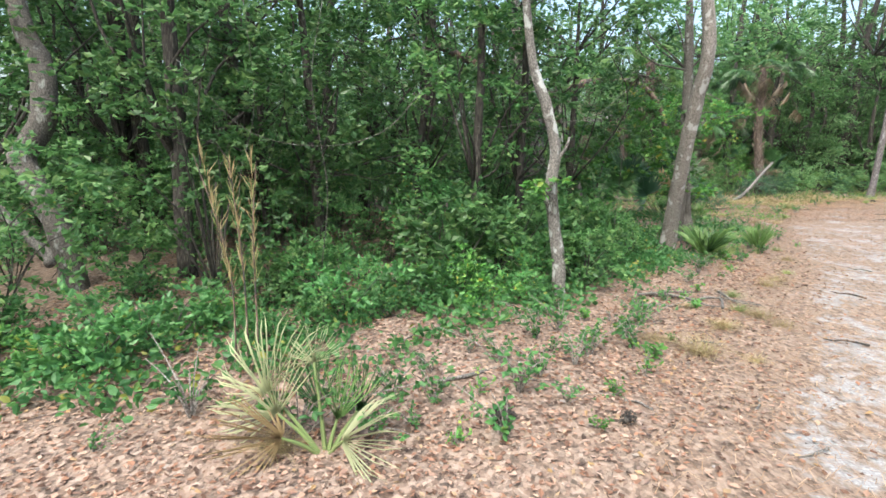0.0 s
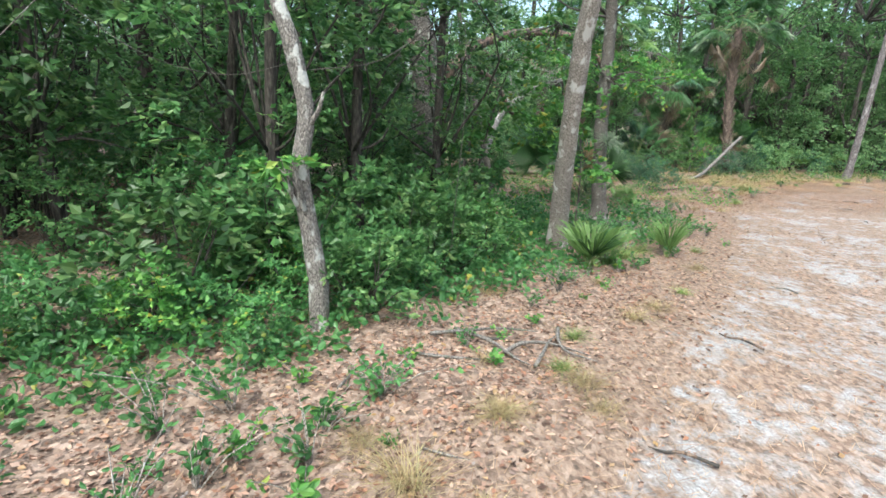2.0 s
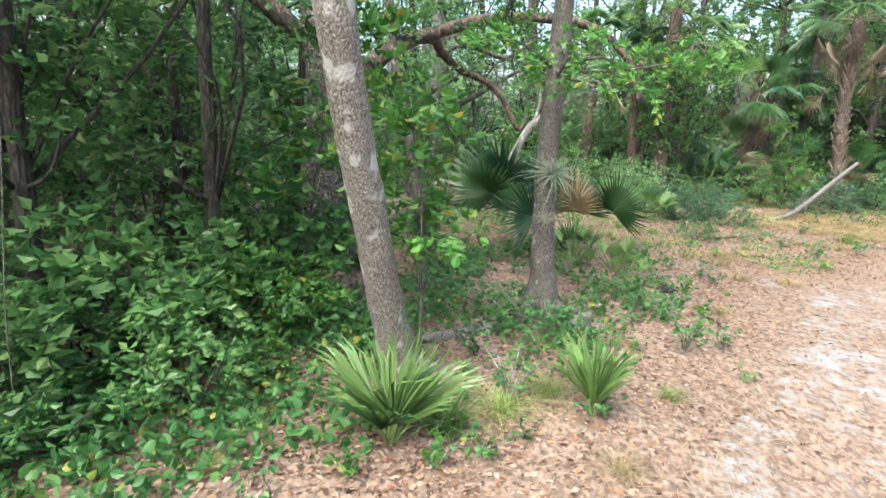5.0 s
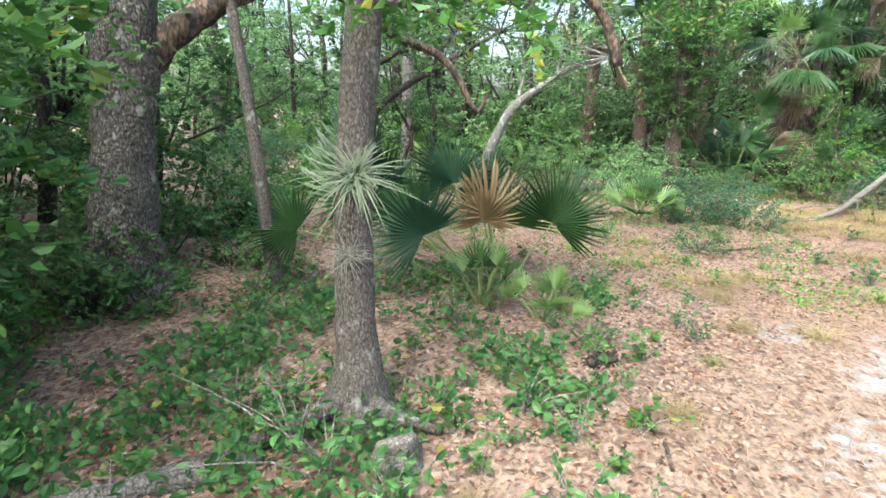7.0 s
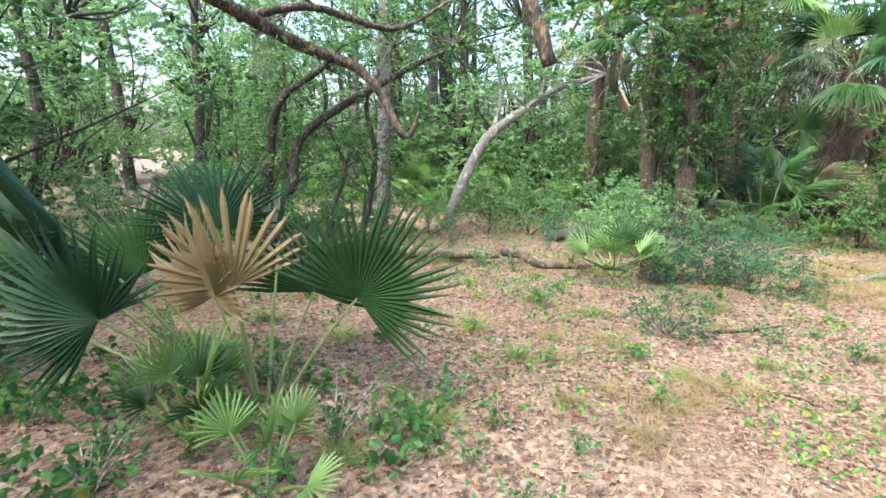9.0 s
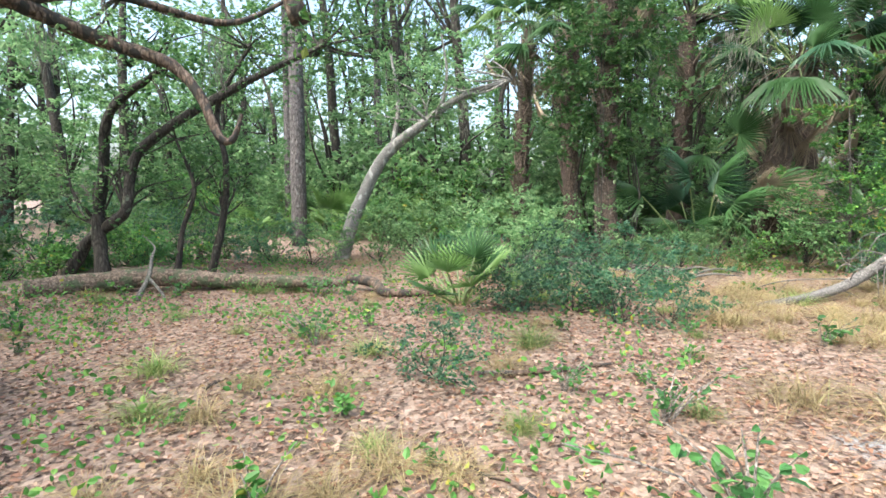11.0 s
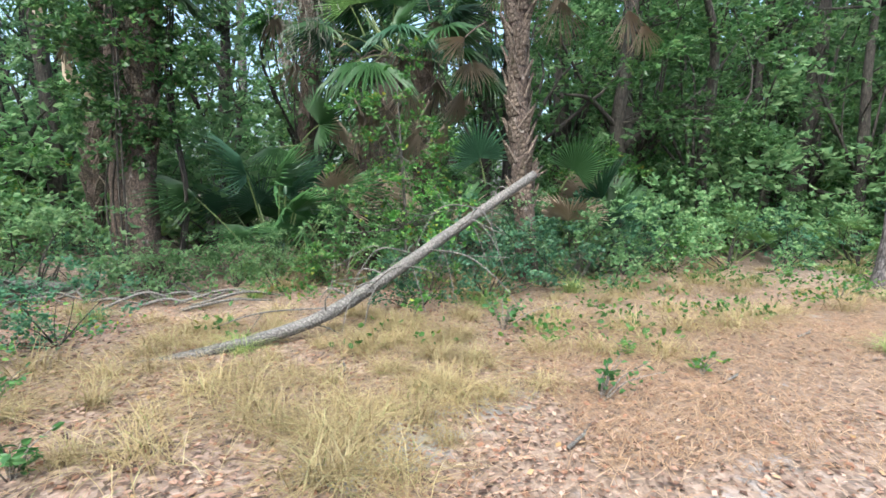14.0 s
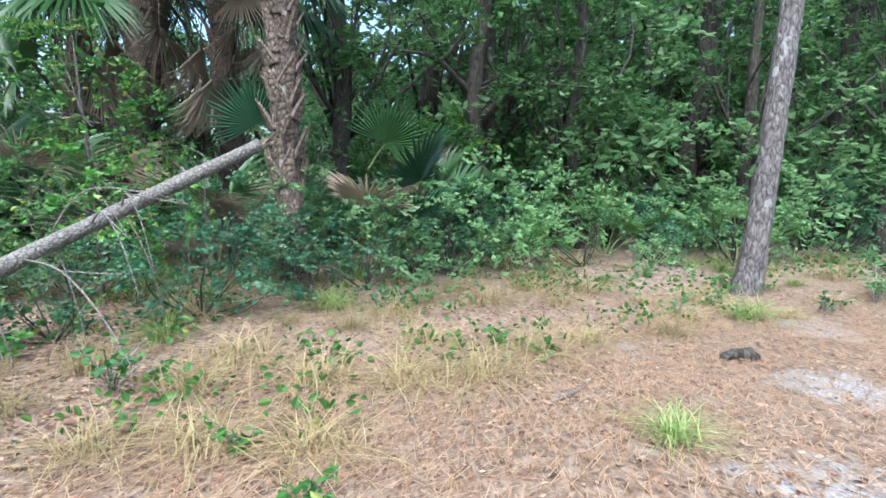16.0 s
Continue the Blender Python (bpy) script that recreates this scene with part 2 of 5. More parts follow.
fallen_wood = bark_material("fallen_wood", (0.065, 0.047, 0.035), (0.15, 0.11, 0.082), (0.26, 0.205, 0.16), (0.06, 0.075, 0.04), 0.52, 16, (1, 1, 1))


def ground_material():
    m, n, l, p = material("forest_floor")
    at = n.new("ShaderNodeAttribute")
    at.attribute_name = "sand"
    grs = n.new("ShaderNodeAttribute")
    grs.attribute_name = "straw"
    big = texture(n, l, 1.6, (1, 1, 1), 6.0)
    mid = texture(n, l, 9.0, (1, 1, 1), 8.0)
    fine = texture(n, l, 60.0, (1, 1, 1), 5.0)
    bits = texture(n, l, 26.0, (1, 1, 1), kind="ShaderNodeTexVoronoi")
    sep, bits2, sep2 = n.new("ShaderNodeSeparateColor"), texture(n, l, 41.0, (1, .6, 1), kind="ShaderNodeTexVoronoi"), n.new("ShaderNodeSeparateColor")
    l.new(bits.outputs["Color"], sep.inputs[0])
    l.new(bits2.outputs["Color"], sep2.inputs[0])
    # darkest stops: humus, and the shadows between leaves painted in as colour
    litter = ramp(n, l, sep.outputs[0], [(0.08, (0.03, 0.021, 0.017)), (0.35, (0.11, 0.067, 0.048)), (0.6, (0.22, 0.145, 0.108)), (0.9, (0.36, 0.275, 0.225))])
    litter = mixed(n, l, 0.5, litter, ramp(n, l, sep2.outputs[1], [(0.1, (0.025, 0.02, 0.017)), (0.5, (0.17, 0.112, 0.083)), (0.95, (0.38, 0.30, 0.245))]))
    litter = mixed(n, l, 0.25, litter, ramp(n, l, fine.outputs[0], [(0.3, (0.07, 0.05, 0.037)), (0.7, (0.26, 0.19, 0.145))]))
    straw_tex = texture(n, l, 45.0, (1, 0.35, 1), 8.0)
    straw = ramp(n, l, straw_tex.outputs[0], [(0.35, (0.06, 0.043, 0.03)), (0.5, (0.145, 0.10, 0.069)), (0.65, (0.26, 0.20, 0.147))])
    sand = ramp(n, l, fine.outputs[0], [(0.25, (0.12, 0.115, 0.112)), (0.5, (0.235, 0.233, 0.235)), (0.75, (0.35, 0.352, 0.358))])
    soft_mix = n.new("ShaderNodeMath")
    soft_mix.operation = "MULTIPLY"
    l.new(grs.outputs["Fac"], soft_mix.inputs[0])
    soft_mix.inputs[1].default_value = 0.6
    col = mixed(n, l, soft_mix.outputs[0], litter, straw)
    add = n.new("ShaderNodeMath")
    add.operation = "ADD"
    l.new(big.outputs[0], add.inputs[0])
    l.new(mid.outputs[0], add.inputs[1])
    sub = n.new("ShaderNodeMath")
    sub.operation = "MULTIPLY_ADD"
    l.new(at.outputs["Fac"], sub.inputs[0])
    sub.inputs[1].default_value = 1.0
    half = n.new("ShaderNodeMath")
    half.operation = "MULTIPLY"
    l.new(add.outputs[0], half.inputs[0])
    half.inputs[1].default_value = 0.5
    l.new(half.outputs[0], sub.inputs[2])
    mask = ramp(n, l, sub.outputs[0], [(0.86, (0, 0, 0)), (0.98, (1, 1, 1))])
    col = mixed(n, l, mask, col, sand)
    l.new(col, p.inputs["Base Color"])
    p.inputs["Roughness"].default_value = 0.95
    bumped(n, l, p, mixed(n, l, 0.4, sep.outputs[1], fine.outputs[0]), 0.7, 0.02)
    return m


# ---- ground ----
TRAIL = np.array([(-3.0, -6.0), (0.7, -1.2), (3.2, 2.2), (4.9, 4.5), (6.7, 7.2), (8.1, 9.7), (9.4, 12.2), (11.2, 14.2), (13.2, 16.6), (16.0, 18.4), (21.0, 19.6), (40.0, 19.0)])
EDGE = [(-12, 2.4), (-2.9, 3.3), (-1.0, 4.5), (0.3, 5.7), (1.4, 6.5), (3.0, 8.4), (3.4, 9.8), (2.9, 11.8), (2.2, 13.5), (1.2, 16.0), (1.6, 18.7), (3.6, 21.2), (6.2, 20.6),
        (8.2, 21.6), (10.4, 21.7), (13.4, 22.6), (15.6, 23.2), (19.6, 22.9), (25, 22.5), (34, 21), (60, 22), (60, 80), (-60, 80), (-60, 2)]


def near_line(x, y, line):
    best = np.full(np.shape(x), 1e9)
    for a, b in zip(line[:-1], line[1:]):
        d = b - a
        u = np.clip(((x - a[0]) * d[0] + (y - a[1]) * d[1]) / d.dot(d), 0, 1)
        best = np.minimum(best, np.hypot(x - a[0] - u * d[0], y - a[1] - u * d[1]))
    return best


def in_woods(x, y):
    inside = False
    for (x0, y0), (x1, y1) in zip(EDGE, EDGE[1:] + EDGE[:1]):
        if (y0 > y) != (y1 > y) and x < (x1 - x0) * (y - y0) / (y1 - y0) + x0:
            inside = not inside
    return inside


def height(x, y):
    """Height of the gently uneven ground."""
    return 0.035 * np.sin(x * 0.9 + 0.5) * np.sin(y * 0.8) + 0.02 * np.sin(x * 2.3 + y * 1.7)


far_steps = 26 * 1.3 ** np.arange(1, 12)
xs = np.concatenate([-(far_steps - 14)[::-1] - 2, np.arange(-8, 26, 0.16), far_steps + 2])
ys = np.concatenate([-(far_steps - 20)[::-1], np.arange(-3, 27, 0.16), far_steps + 3])
gx, gy = np.meshgrid(xs, ys)
gz = height(gx, gy) + 0.004 * rng.normal(size=gx.shape) * (np.abs(gx - 9) < 18)
trail_d = near_line(gx, gy, TRAIL)
gz = gz - 0.05 * np.exp(-(trail_d / 0.9) ** 2)
nx, ny = len(xs), len(ys)
idx = np.arange(nx * ny).reshape(ny, nx)
quads = np.stack([idx[:-1, :-1], idx[:-1, 1:], idx[1:, 1:], idx[1:, :-1]], -1).reshape(-1, 4)
ground_me = mesh_of("ground", np.stack([gx, gy, gz], -1).reshape(-1, 3), quads.tolist(), ground_material(), True)
fade = np.where(gy < 12.6, 1.0, np.clip(1 - (gy - 12.6) / 2.5, 0.70, 1))
sand_v = np.clip((1.95 - trail_d) / 0.7, 0, 1) * 0.385 * fade
wander = np.sin(gx * 1.9 + 1.6 * np.sin(gy * 1.3)) * np.sin(gy * 2.2 + 1.2 * np.sin(gx * 1.1 + 2)) + .5 * np.sin(gx * 4.1 - gy * 3.3)
sand_v = np.maximum(sand_v, np.clip(wander * .55 + .28, 0, 1) * .46 * np.clip((3.4 - trail_d) / 1.4, 0, 1) * (gy > 12.5))
ground_me.attributes.new("sand", "FLOAT", "POINT").data.foreach_set("value", sand_v.ravel().astype(np.float32))
straw_v = np.clip(1 - np.abs(trail_d - 1.2) / 1.5, 0, 1) * 0.75 + np.clip(1 - np.abs(gy - 20) / 3, 0, 1) * (gx > 8) * 0.6
ground_me.attributes.new("straw", "FLOAT", "POINT").data.foreach_set("value", np.clip(straw_v, 0, 1).ravel().astype(np.float32))
tagged(new("ground", ground_me), "leaf-strewn forest ground with a pale sandy trail", "ground", kind="structure")


def at_ground(x, y, sink=0.0):
    return float(height(x, y)) - sink


# ---- trees ----
def branchlets(centres, root, r0, drop=0.15):
    """Thin limbs from a root point to clump centres."""
    out = []
    for c in centres:
        midp = (np.array(root) * 0.45 + c * 0.55) + rng.normal(size=3) * 0.12 * np.linalg.norm(c - root)
        out.append(tube([root, midp, c], [r0, r0 * .6, r0 * .15], 5, per=3))
    return join(*out)


def crown_mesh(name, n, per, box, spread, size, mat, **kw):
    c, cloud = clumps(n, per, box, spread, size, **kw)
    return c, mesh_of(name, *cloud, mat)


def forest_tree(kind, m, label, trunk_h, trunk_r, crowns, bark, lean=0.0, group="trees of the woods"):
    """A wild tree: tapered bending trunk, limbs and an uneven crown."""
    tr = thing("tree", m, label, "tree", group)
    bend = rng.normal(size=2) * lean
    pts = [(0, 0, -0.15), (bend[0] * .3, bend[1] * .3, trunk_h * .3), (bend[0] * .2, bend[1] * .7, trunk_h * .65), (bend[0], bend[1], trunk_h)]
    part("trunk", mesh_of("trunk", *tube(pts, [trunk_r * 1.25, trunk_r, trunk_r * .8, trunk_r * .35], 10, 0.15, 5), bark, True), tr)
    for (cz, n, per, box, spread, size, mat) in crowns:
        c, cloud = clumps(n, per, box, spread, size)
        off = np.array([bend[0] * cz / trunk_h, bend[1] * cz / trunk_h, cz])
        cloud = (cloud[0] + off, cloud[1])
        pick = rng.choice(len(c), min(9, len(c)), replace=False)
        root = off - [0, 0, box[2] * .8]
        root[2] = min(max(root[2], .5), trunk_h)
        tagged(part("branching", mesh_of("branching", *branchlets(c[pick] + off, root, trunk_r * .35), bark, True), tr), kind="stuff")
        part("crown", mesh_of("crown", *cloud, mat), tr)
    return tr


def scaled(x, y, z, rz, s, tilt=0.0):
    return pose(x, y, z, tilt, 0, rz) @ Matrix.Scale(s, 4)


def spread_points(n, x0, x1, y0, y1, gap, ok):
    pts = []
    for _ in range(n * 40):
        if len(pts) >= n:
            break
        x, y = rng.uniform(x0, x1), rng.uniform(y0, y1)
        if ok(x, y) and all((x - a) ** 2 + (y - b) ** 2 > gap * gap for a, b in pts):
            pts.append((x, y))
    return pts


def plant_out(models, pts, low=0.75, high=1.3):
    """The first plant of each model is moved to its place, the others are copied."""
    for i, (x, y) in enumerate(pts):
        m = scaled(x, y, at_ground(x, y, .02), rng.uniform(0, 360), rng.uniform(low, high))
        if i < len(models):
            models[i].matrix_basis = m
        else:
            copy_thing(models[i % len(models)], m)


BIG_KEEP = [(1.28, 6.0), (3.8, 9.0), (4.8, 10.6), (2.0, 12.0), (4.2, 20.8)]
spots_near = spread_points(24, -9, 4.0, 5.5, 14, 1.5, lambda x, y: in_woods(x, y) and in_woods(x + 1.3, y - 1.3) and all(math.hypot(x - a, y - b) > 1.1 for a, b in BIG_KEEP))
models = [forest_tree("oak", pose(0, 0, 0), "young wild oak with dense dark green leaves", h, r, [(h * .55, 34, 75, (1.5, 1.5, h * .38), .26, .10, oak_leaf), (h, 14, 60, (1.8, 1.8, 1.2), .34, .12, oak_leaf)], dark_bark, .5)
          for h, r in ((4.2, .06), (5.2, .09), (4.8, .07), (6.2, .11))]
plant_out(models, spots_near, .85, 1.2)
for x, y, k in ((1.25, 8.6, .8), (.5, 7.7, .8), (2.15, 9.3, .7), (-2.6, 8.0, .9), (-4.4, 8.4, 1.0)):
    copy_thing(models[int(rng.integers(4))], scaled(x, y, at_ground(x, y), rng.uniform(0, 360), k))
for x, y in spread_points(18, 8.5, 26, 24.0, 29, 1.7, lambda x, y: in_woods(x, y - 1)):
    copy_thing(models[int(rng.integers(4))], scaled(x, y, 0, rng.uniform(0, 360), rng.uniform(.9, 1.3)))

spots_mid = spread_points(50, -16, 32, 15, 36, 2.3, lambda x, y: in_woods(x, y) and in_woods(x + .3, y - 2.0) and not (-4 < x < 8 and y < 29) and not (7 < x < 13.5 and y < 23.8))
# these crowns take the haze-lightened leaf colour
models = [forest_tree("oak", pose(0, 0, 0), "slender woodland tree with foliage tinted pale for haze and backlight", h, r, [(h * .34, 32, 66, (1.8, 1.8, h * .27), .28, .12, hazy_leaf), (h * .8, 25, 55, (2.1, 2.1, h * .28), .36, .15, hazy_leaf)], dark_bark, .7)
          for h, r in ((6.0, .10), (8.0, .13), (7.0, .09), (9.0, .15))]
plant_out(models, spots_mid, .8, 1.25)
for x, y in spread_points(16, -6, 8.5, 24.5, 31, 1.9, lambda x, y: not (5 < x < 9 and y < 26)):
    copy_thing(models[int(rng.integers(4))], scaled(x, y, 0, rng.uniform(0, 360), rng.uniform(.7, 1.1)))

ring = [(9 + r * math.cos(a), 12 + r * math.sin(a)) for a, r in ((rng.uniform(-.1, 3.6) if k < 54 else rng.uniform(3.6, 6.2), rng.uniform(24, 46)) for k in range(66))]
ring = [p for p in ring if p[1] > 30 or p[1] < 2 or p[0] < -10 or p[0] > 33]
ring = [p for p in ring if abs(p[1] - 19) > 3 or p[0] < 9]
models = [forest_tree("tall", pose(0, 0, 0), "distant tall woodland tree with full crown", h, .17, [(h * .30, 40, 42, (2.9, 2.9, h * .28), .5, .34, hazy_leaf), (h * .72, 20, 38, (3.0, 3.0, h * .26), .55, .36, hazy_leaf)], dark_bark, .6, "distant trees")
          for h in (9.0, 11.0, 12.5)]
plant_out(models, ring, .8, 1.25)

for x, y in spread_points(22, 10, 36, 29, 40, 2.4, lambda x, y: True):
    copy_thing(models[int(rng.integers(3))], scaled(x, y, 0, rng.uniform(0, 360), rng.uniform(.8, 1.1)))

# trees across the trail, out of the walker's view
across = spread_points(14, 8, 22, -8, 12, 3.0, lambda x, y: near_line(np.array(x), np.array(y), TRAIL) > 5)
for x, y in across:
    copy_thing(models[0], scaled(x, y, 0, rng.uniform(0, 360), rng.uniform(.55, .8)))


# ---- shrubs and undergrowth ----
def shrub(name, label, h, w, n, per, leaf, mat, group, shaped=False, spread=.13, category="shrub"):
    sh = thing(name, pose(0, 0, 0), label, category, group)
    c, cloud = clumps(n, per, (w, w, h * .45), spread, leaf, .55, shaped, .25)
    off = np.array([0, 0, h * .52])
    part("foliage", mesh_of("foliage", cloud[0] + off, cloud[1], mat), sh)
    pick = rng.choice(len(c), min(10, len(c)), replace=False)
    tagged(part("branching", mesh_of("branching", *branchlets(c[pick] + off, (0, 0, -.03), .012), dark_bark), sh), kind="stuff")
    return sh


woods_edge = lambda x, y: in_woods(x, y) and not (in_woods(x + 1.6, y - 1.6)) and not (2.2 < x < 4.6 and 8.2 < y < 12.6)
low = [shrub("shrub", "low leafy green shrub at the edge of the woods", h, w, n, 30, .07, mt, "edge shrubs", spread=.12) for h, w, n, mt in
       ((.55, .45, 26, ground_leaf), (.8, .5, 34, oak_leaf), (.7, .6, 36, bright_leaf), (.5, .5, 28, ground_leaf))]
plant_out(low, spread_points(105, -7, 5, 3, 20, .36, lambda x, y: woods_edge(x, y) and noise.noise(Vector((x * .9, y * .9, 3))) > -.15), .45, 1.15)
tall = [shrub("shrub", "tall dense green shrub under the trees", h, w, n, 44, .066, mt, "tall shrubs", spread=.16) for h, w, n, mt in
        ((1.7, .7, 46, oak_leaf), (2.2, .8, 56, oak_leaf), (1.9, .9, 54, ground_leaf))]
plant_out(tall, spread_points(74, -10, 4, 4.5, 16, .95, lambda x, y: in_woods(x, y) and in_woods(x + 1.1, y - 1.1) and not (2.0 < x < 4.6 and 8.0 < y < 12.6) and all(math.hypot(x - a, y - b) > .7 for a, b in BIG_KEEP)), .75, 1.2)
back = [shrub("shrub", "light green brush along the clearing", h, w, n, 42, .066, mt, "clearing brush", spread=.17) for h, w, n, mt in
        ((1.3, .9, 44, hazy_leaf), (1.7, 1.0, 50, bright_leaf), (1.1, .9, 42, blue_leaf))]
plant_out(back, spread_points(78, -6, 30, 17.5, 30, 1.15, lambda x, y: in_woods(x, y) and in_woods(x, y - .5) and not (6.9 < x < 13.6 and y < 23.4)), .5, 1.2)

for x, y, s, mdl in ((.9, 5.8, .8, 0), (1.7, 6.3, .9, 1), (2.0, 6.9, .8, 0), (2.4, 7.6, .8, 3), (2.8, 8.1, .7, 1), (.2, 5.6, .9, 2), (1.9, 7.6, 1.1, 1), (1.4, 7.2, 1.2, 0), (2.5, 8.6, .9, 1), (.7, 6.9, 1.3, 1), (-.3, 5.4, .8, 3), (-.6, 4.9, .7, 0), (1.1, 5.5, .5, 3), (3.0, 8.6, .5, 2), (2.9, 9.35, 1.0, 2), (2.5, 9.0, 1.1, 2), (.0, 6.4, 1.3, 1), (1.0, 7.8, 1.4, 0), (1.8, 8.6, 1.3, 1), (2.2, 9.8, 1.2, 1)):
    copy_thing(low[mdl], scaled(x, y, at_ground(x, y), rng.uniform(0, 360), s * 1.1))
for x, y, s, mdl in ((1.0, 6.4, .9, 0), (1.6, 6.6, .8, 1), (.4, 6.2, .9, 3), (1.3, 6.1, .6, 0), (2.1, 7.3, .7, 3), (1.5, 11.4, 1.0, 0), (2.2, 11.3, .8, 1), (2.7, 11.5, .7, 3), (1.0, 10.9, 1.1, 2), (1.7, 10.6, .9, 0), (2.2, 10.1, .7, 3), (2.9, 12.9, .6, 1), (2.4, 9.3, .6, 2), (2.8, 8.7, .5, 0), (1.4, 12.6, 1.2, 1), (.8, 13.4, 1.2, 0), (1.3, 14.5, 1.0, 1)):
    copy_thing(low[mdl], scaled(x, y, at_ground(x, y), rng.uniform(0, 360), s * 1.1))
for x, y, s, mdl in ((8.4, 17.1, .4, 2), (8.8, 17.2, .34, 2), (8.0, 17.4, .42, 2), (7.55, 17.1, .33, 2), (7.5, 15.4, .33, 2), (8.3, 17.8, .6, 2), (7.6, 18.1, .6, 2), (8.8, 18.5, .45, 2), (7.6, 17.2, .35, 2), (10.6, 21.3, .6, 0), (11.3, 20.9, .55, 1), (10.0, 21.2, .55, 1), (9.5, 21.1, .45, 0), (4.6, 20.0, .5, 0), (5.3, 20.2, .6, 0), (6.0, 20.0, .5, 2), (6.7, 19.4, .6, 0), (7.2, 18.9, .6, 0), (7.3, 20.4, .7, 0), (6.5, 20.9, .8, 0), (5.6, 21.3, .8, 1), (4.2, 21.6, .8, 0), (8.4, 20.6, .4, 0)):
    copy_thing(back[mdl], scaled(x, y, at_ground(x, y), rng.uniform(0, 360), s * 1.15))
for x, y, s, mdl in ((3.0, 19.4, .6, 2), (3.6, 19.6, .5, 0), (11.9, 20.6, .7, 2), (11.2, 20.0, .5, 2), (12.6, 21.0, .6, 2), (13.1, 21.6, .7, 0), (14.0, 22.3, .8, 0), (13.6, 22.5, .9, 2), (14.8, 22.8, .8, 1), (15.8, 23.0, .7, 0), (16.8, 23.2, .7, 2), (18.0, 23.2, .8, 0), (12.0, 21.9, .8, 2), (9.0, 21.2, .4, 0), (7.4, 20.9, .5, 2), (8.4, 20.8, .35, 0)):
    copy_thing(back[mdl], scaled(x, y, at_ground(x, y), rng.uniform(0, 360), s * 1.15))


for x, y in spread_points(20, -6, 8.5, 23.2, 30, 1.5, in_woods) + spread_points(10, 13.5, 25, 24.6, 28, 1.6, in_woods):
    copy_thing(back[int(rng.integers(2))], scaled(x, y, 0, rng.uniform(0, 360), rng.uniform(1.5, 2.4)))

# ---- grass, seedlings and litter ----
def blades(n, length, width, bend, base=.06):
    verts, faces = [], []
    for _ in range(n):
        a, b = rng.uniform(0, 2 * math.pi), rng.uniform(.25, 1) ** .8 * bend
        ln = length * rng.uniform(.5, 1.15)
        o = np.array([math.cos(a), math.sin(a), 0])
        s = np.array([-math.sin(a), math.cos(a), 0]) * width * .5
        p0 = np.array([*(rng.normal(size=2) * base), -.01])
        k = len(verts)
        for u, w in ((0, 1), (.4, .9), (.75, .6)):
            p = p0 + o * ln * b * u ** 1.7 + np.array([0, 0, ln * (u - b * .55 * u ** 2) * (1 - .22 * b)])
            verts += [p - s * w, p + s * w]
        verts.append(p0 + o * ln * b + np.array([0, 0, ln * (1 - b * .62) * (1 - .22 * b)]))
        faces += [(k, k + 1, k + 3, k + 2), (k + 2, k + 3, k + 5, k + 4), (k + 4, k + 5, k + 6)]
    return np.array(verts), faces


def tuft(label, n, length, width, bend, mat, group, base=.06):
    tf = tagged(new("grass_tuft", mesh_of("grass_tuft", *blades(n, length, width, bend, base), mat)), label, "grass", group)
    return tf


TUFTS = {
    "dry": tuft("dry straw-coloured bunch of wild grass", 170, .36, .0045, 1.8, grass_dry, "dry grass tufts", .09),
    "green": tuft("fresh green bunch of grass", 170, .36, .006, 1.4, grass_green, "green grass tufts", .06),
    "tall": tuft("dark green clump of strap-shaped leaves", 90, .62, .02, .95, fan_bright, "strap-leaf clumps", .07),
    "pale": tuft("pale withered bunch of long grass", 160, .5, .005, 1.5, grass_dry, "pale grass tufts", .06),
}
moved = set()


def put_tuft(kind, x, y, s=1.0):
    m = scaled(x, y, at_ground(x, y), rng.uniform(0, 360), s)
    if kind in moved:
        copy_thing(TUFTS[kind], m)
    else:
        TUFTS[kind].matrix_basis = m
        moved.add(kind)


for kind, x, y, s in (("tall", 4.3, 8.3, .7), ("green", 4.6, 8.6, .9), ("green", 4.9, 8.9, .8), ("pale", 2.12, 4.16, .7), ("pale", -.85, 2.6, .7),
                      ("green", 10.27, 16.2, 1.15), ("green", 10.35, 16.1, .8), ("dry", 9.4, 15.7, 1.0), ("dry", 9.88, 15.62, 1.0), ("green", 7.9, 16.08, .5), ("dry", 10.9, 16.9, 1.1),
                      ("dry", 11.38, 17.9, 1.1), ("dry", 10.87, 17.28, .9), ("green", 14.47, 18.47, .8), ("pale", 3.9, 6.3, .7), ("dry", 3.2, 5.2, .6), ("green", 3.1, 5.4, .5), ("dry", 7.4, 13.9, .9),
                      ("dry", 7.7, 14.4, .8), ("green", 6.2, 13.2, .9), ("green", 5.9, 12.7, .7), ("dry", 7.9, 12.7, .7), ("pale", 2.6, 4.75, .6)):
    put_tuft(kind, x, y, s)
for x, y in spread_points(50, 9.3, 11.7, 16.9, 19.6, .22, lambda x, y: abs((y - 17.97) - (x - 9.2) * .82) > .12):
    put_tuft("pale" if rng.uniform() < .5 else "dry", x, y, rng.uniform(.55, 1.0))
for x, y in ((11.3, 18.5), (11.1, 18.2), (11.5, 18.8), (11.0, 18.7), (11.25, 17.9), (11.6, 18.4), (6.9, 13.7), (7.1, 14.0), (7.6, 14.1), (6.7, 14.4)):
    put_tuft("pale", x, y, rng.uniform(.6, .9))
clear_of_trail = lambda x, y: not in_woods(x, y) and near_line(np.array(x), np.array(y), TRAIL) > 1.5
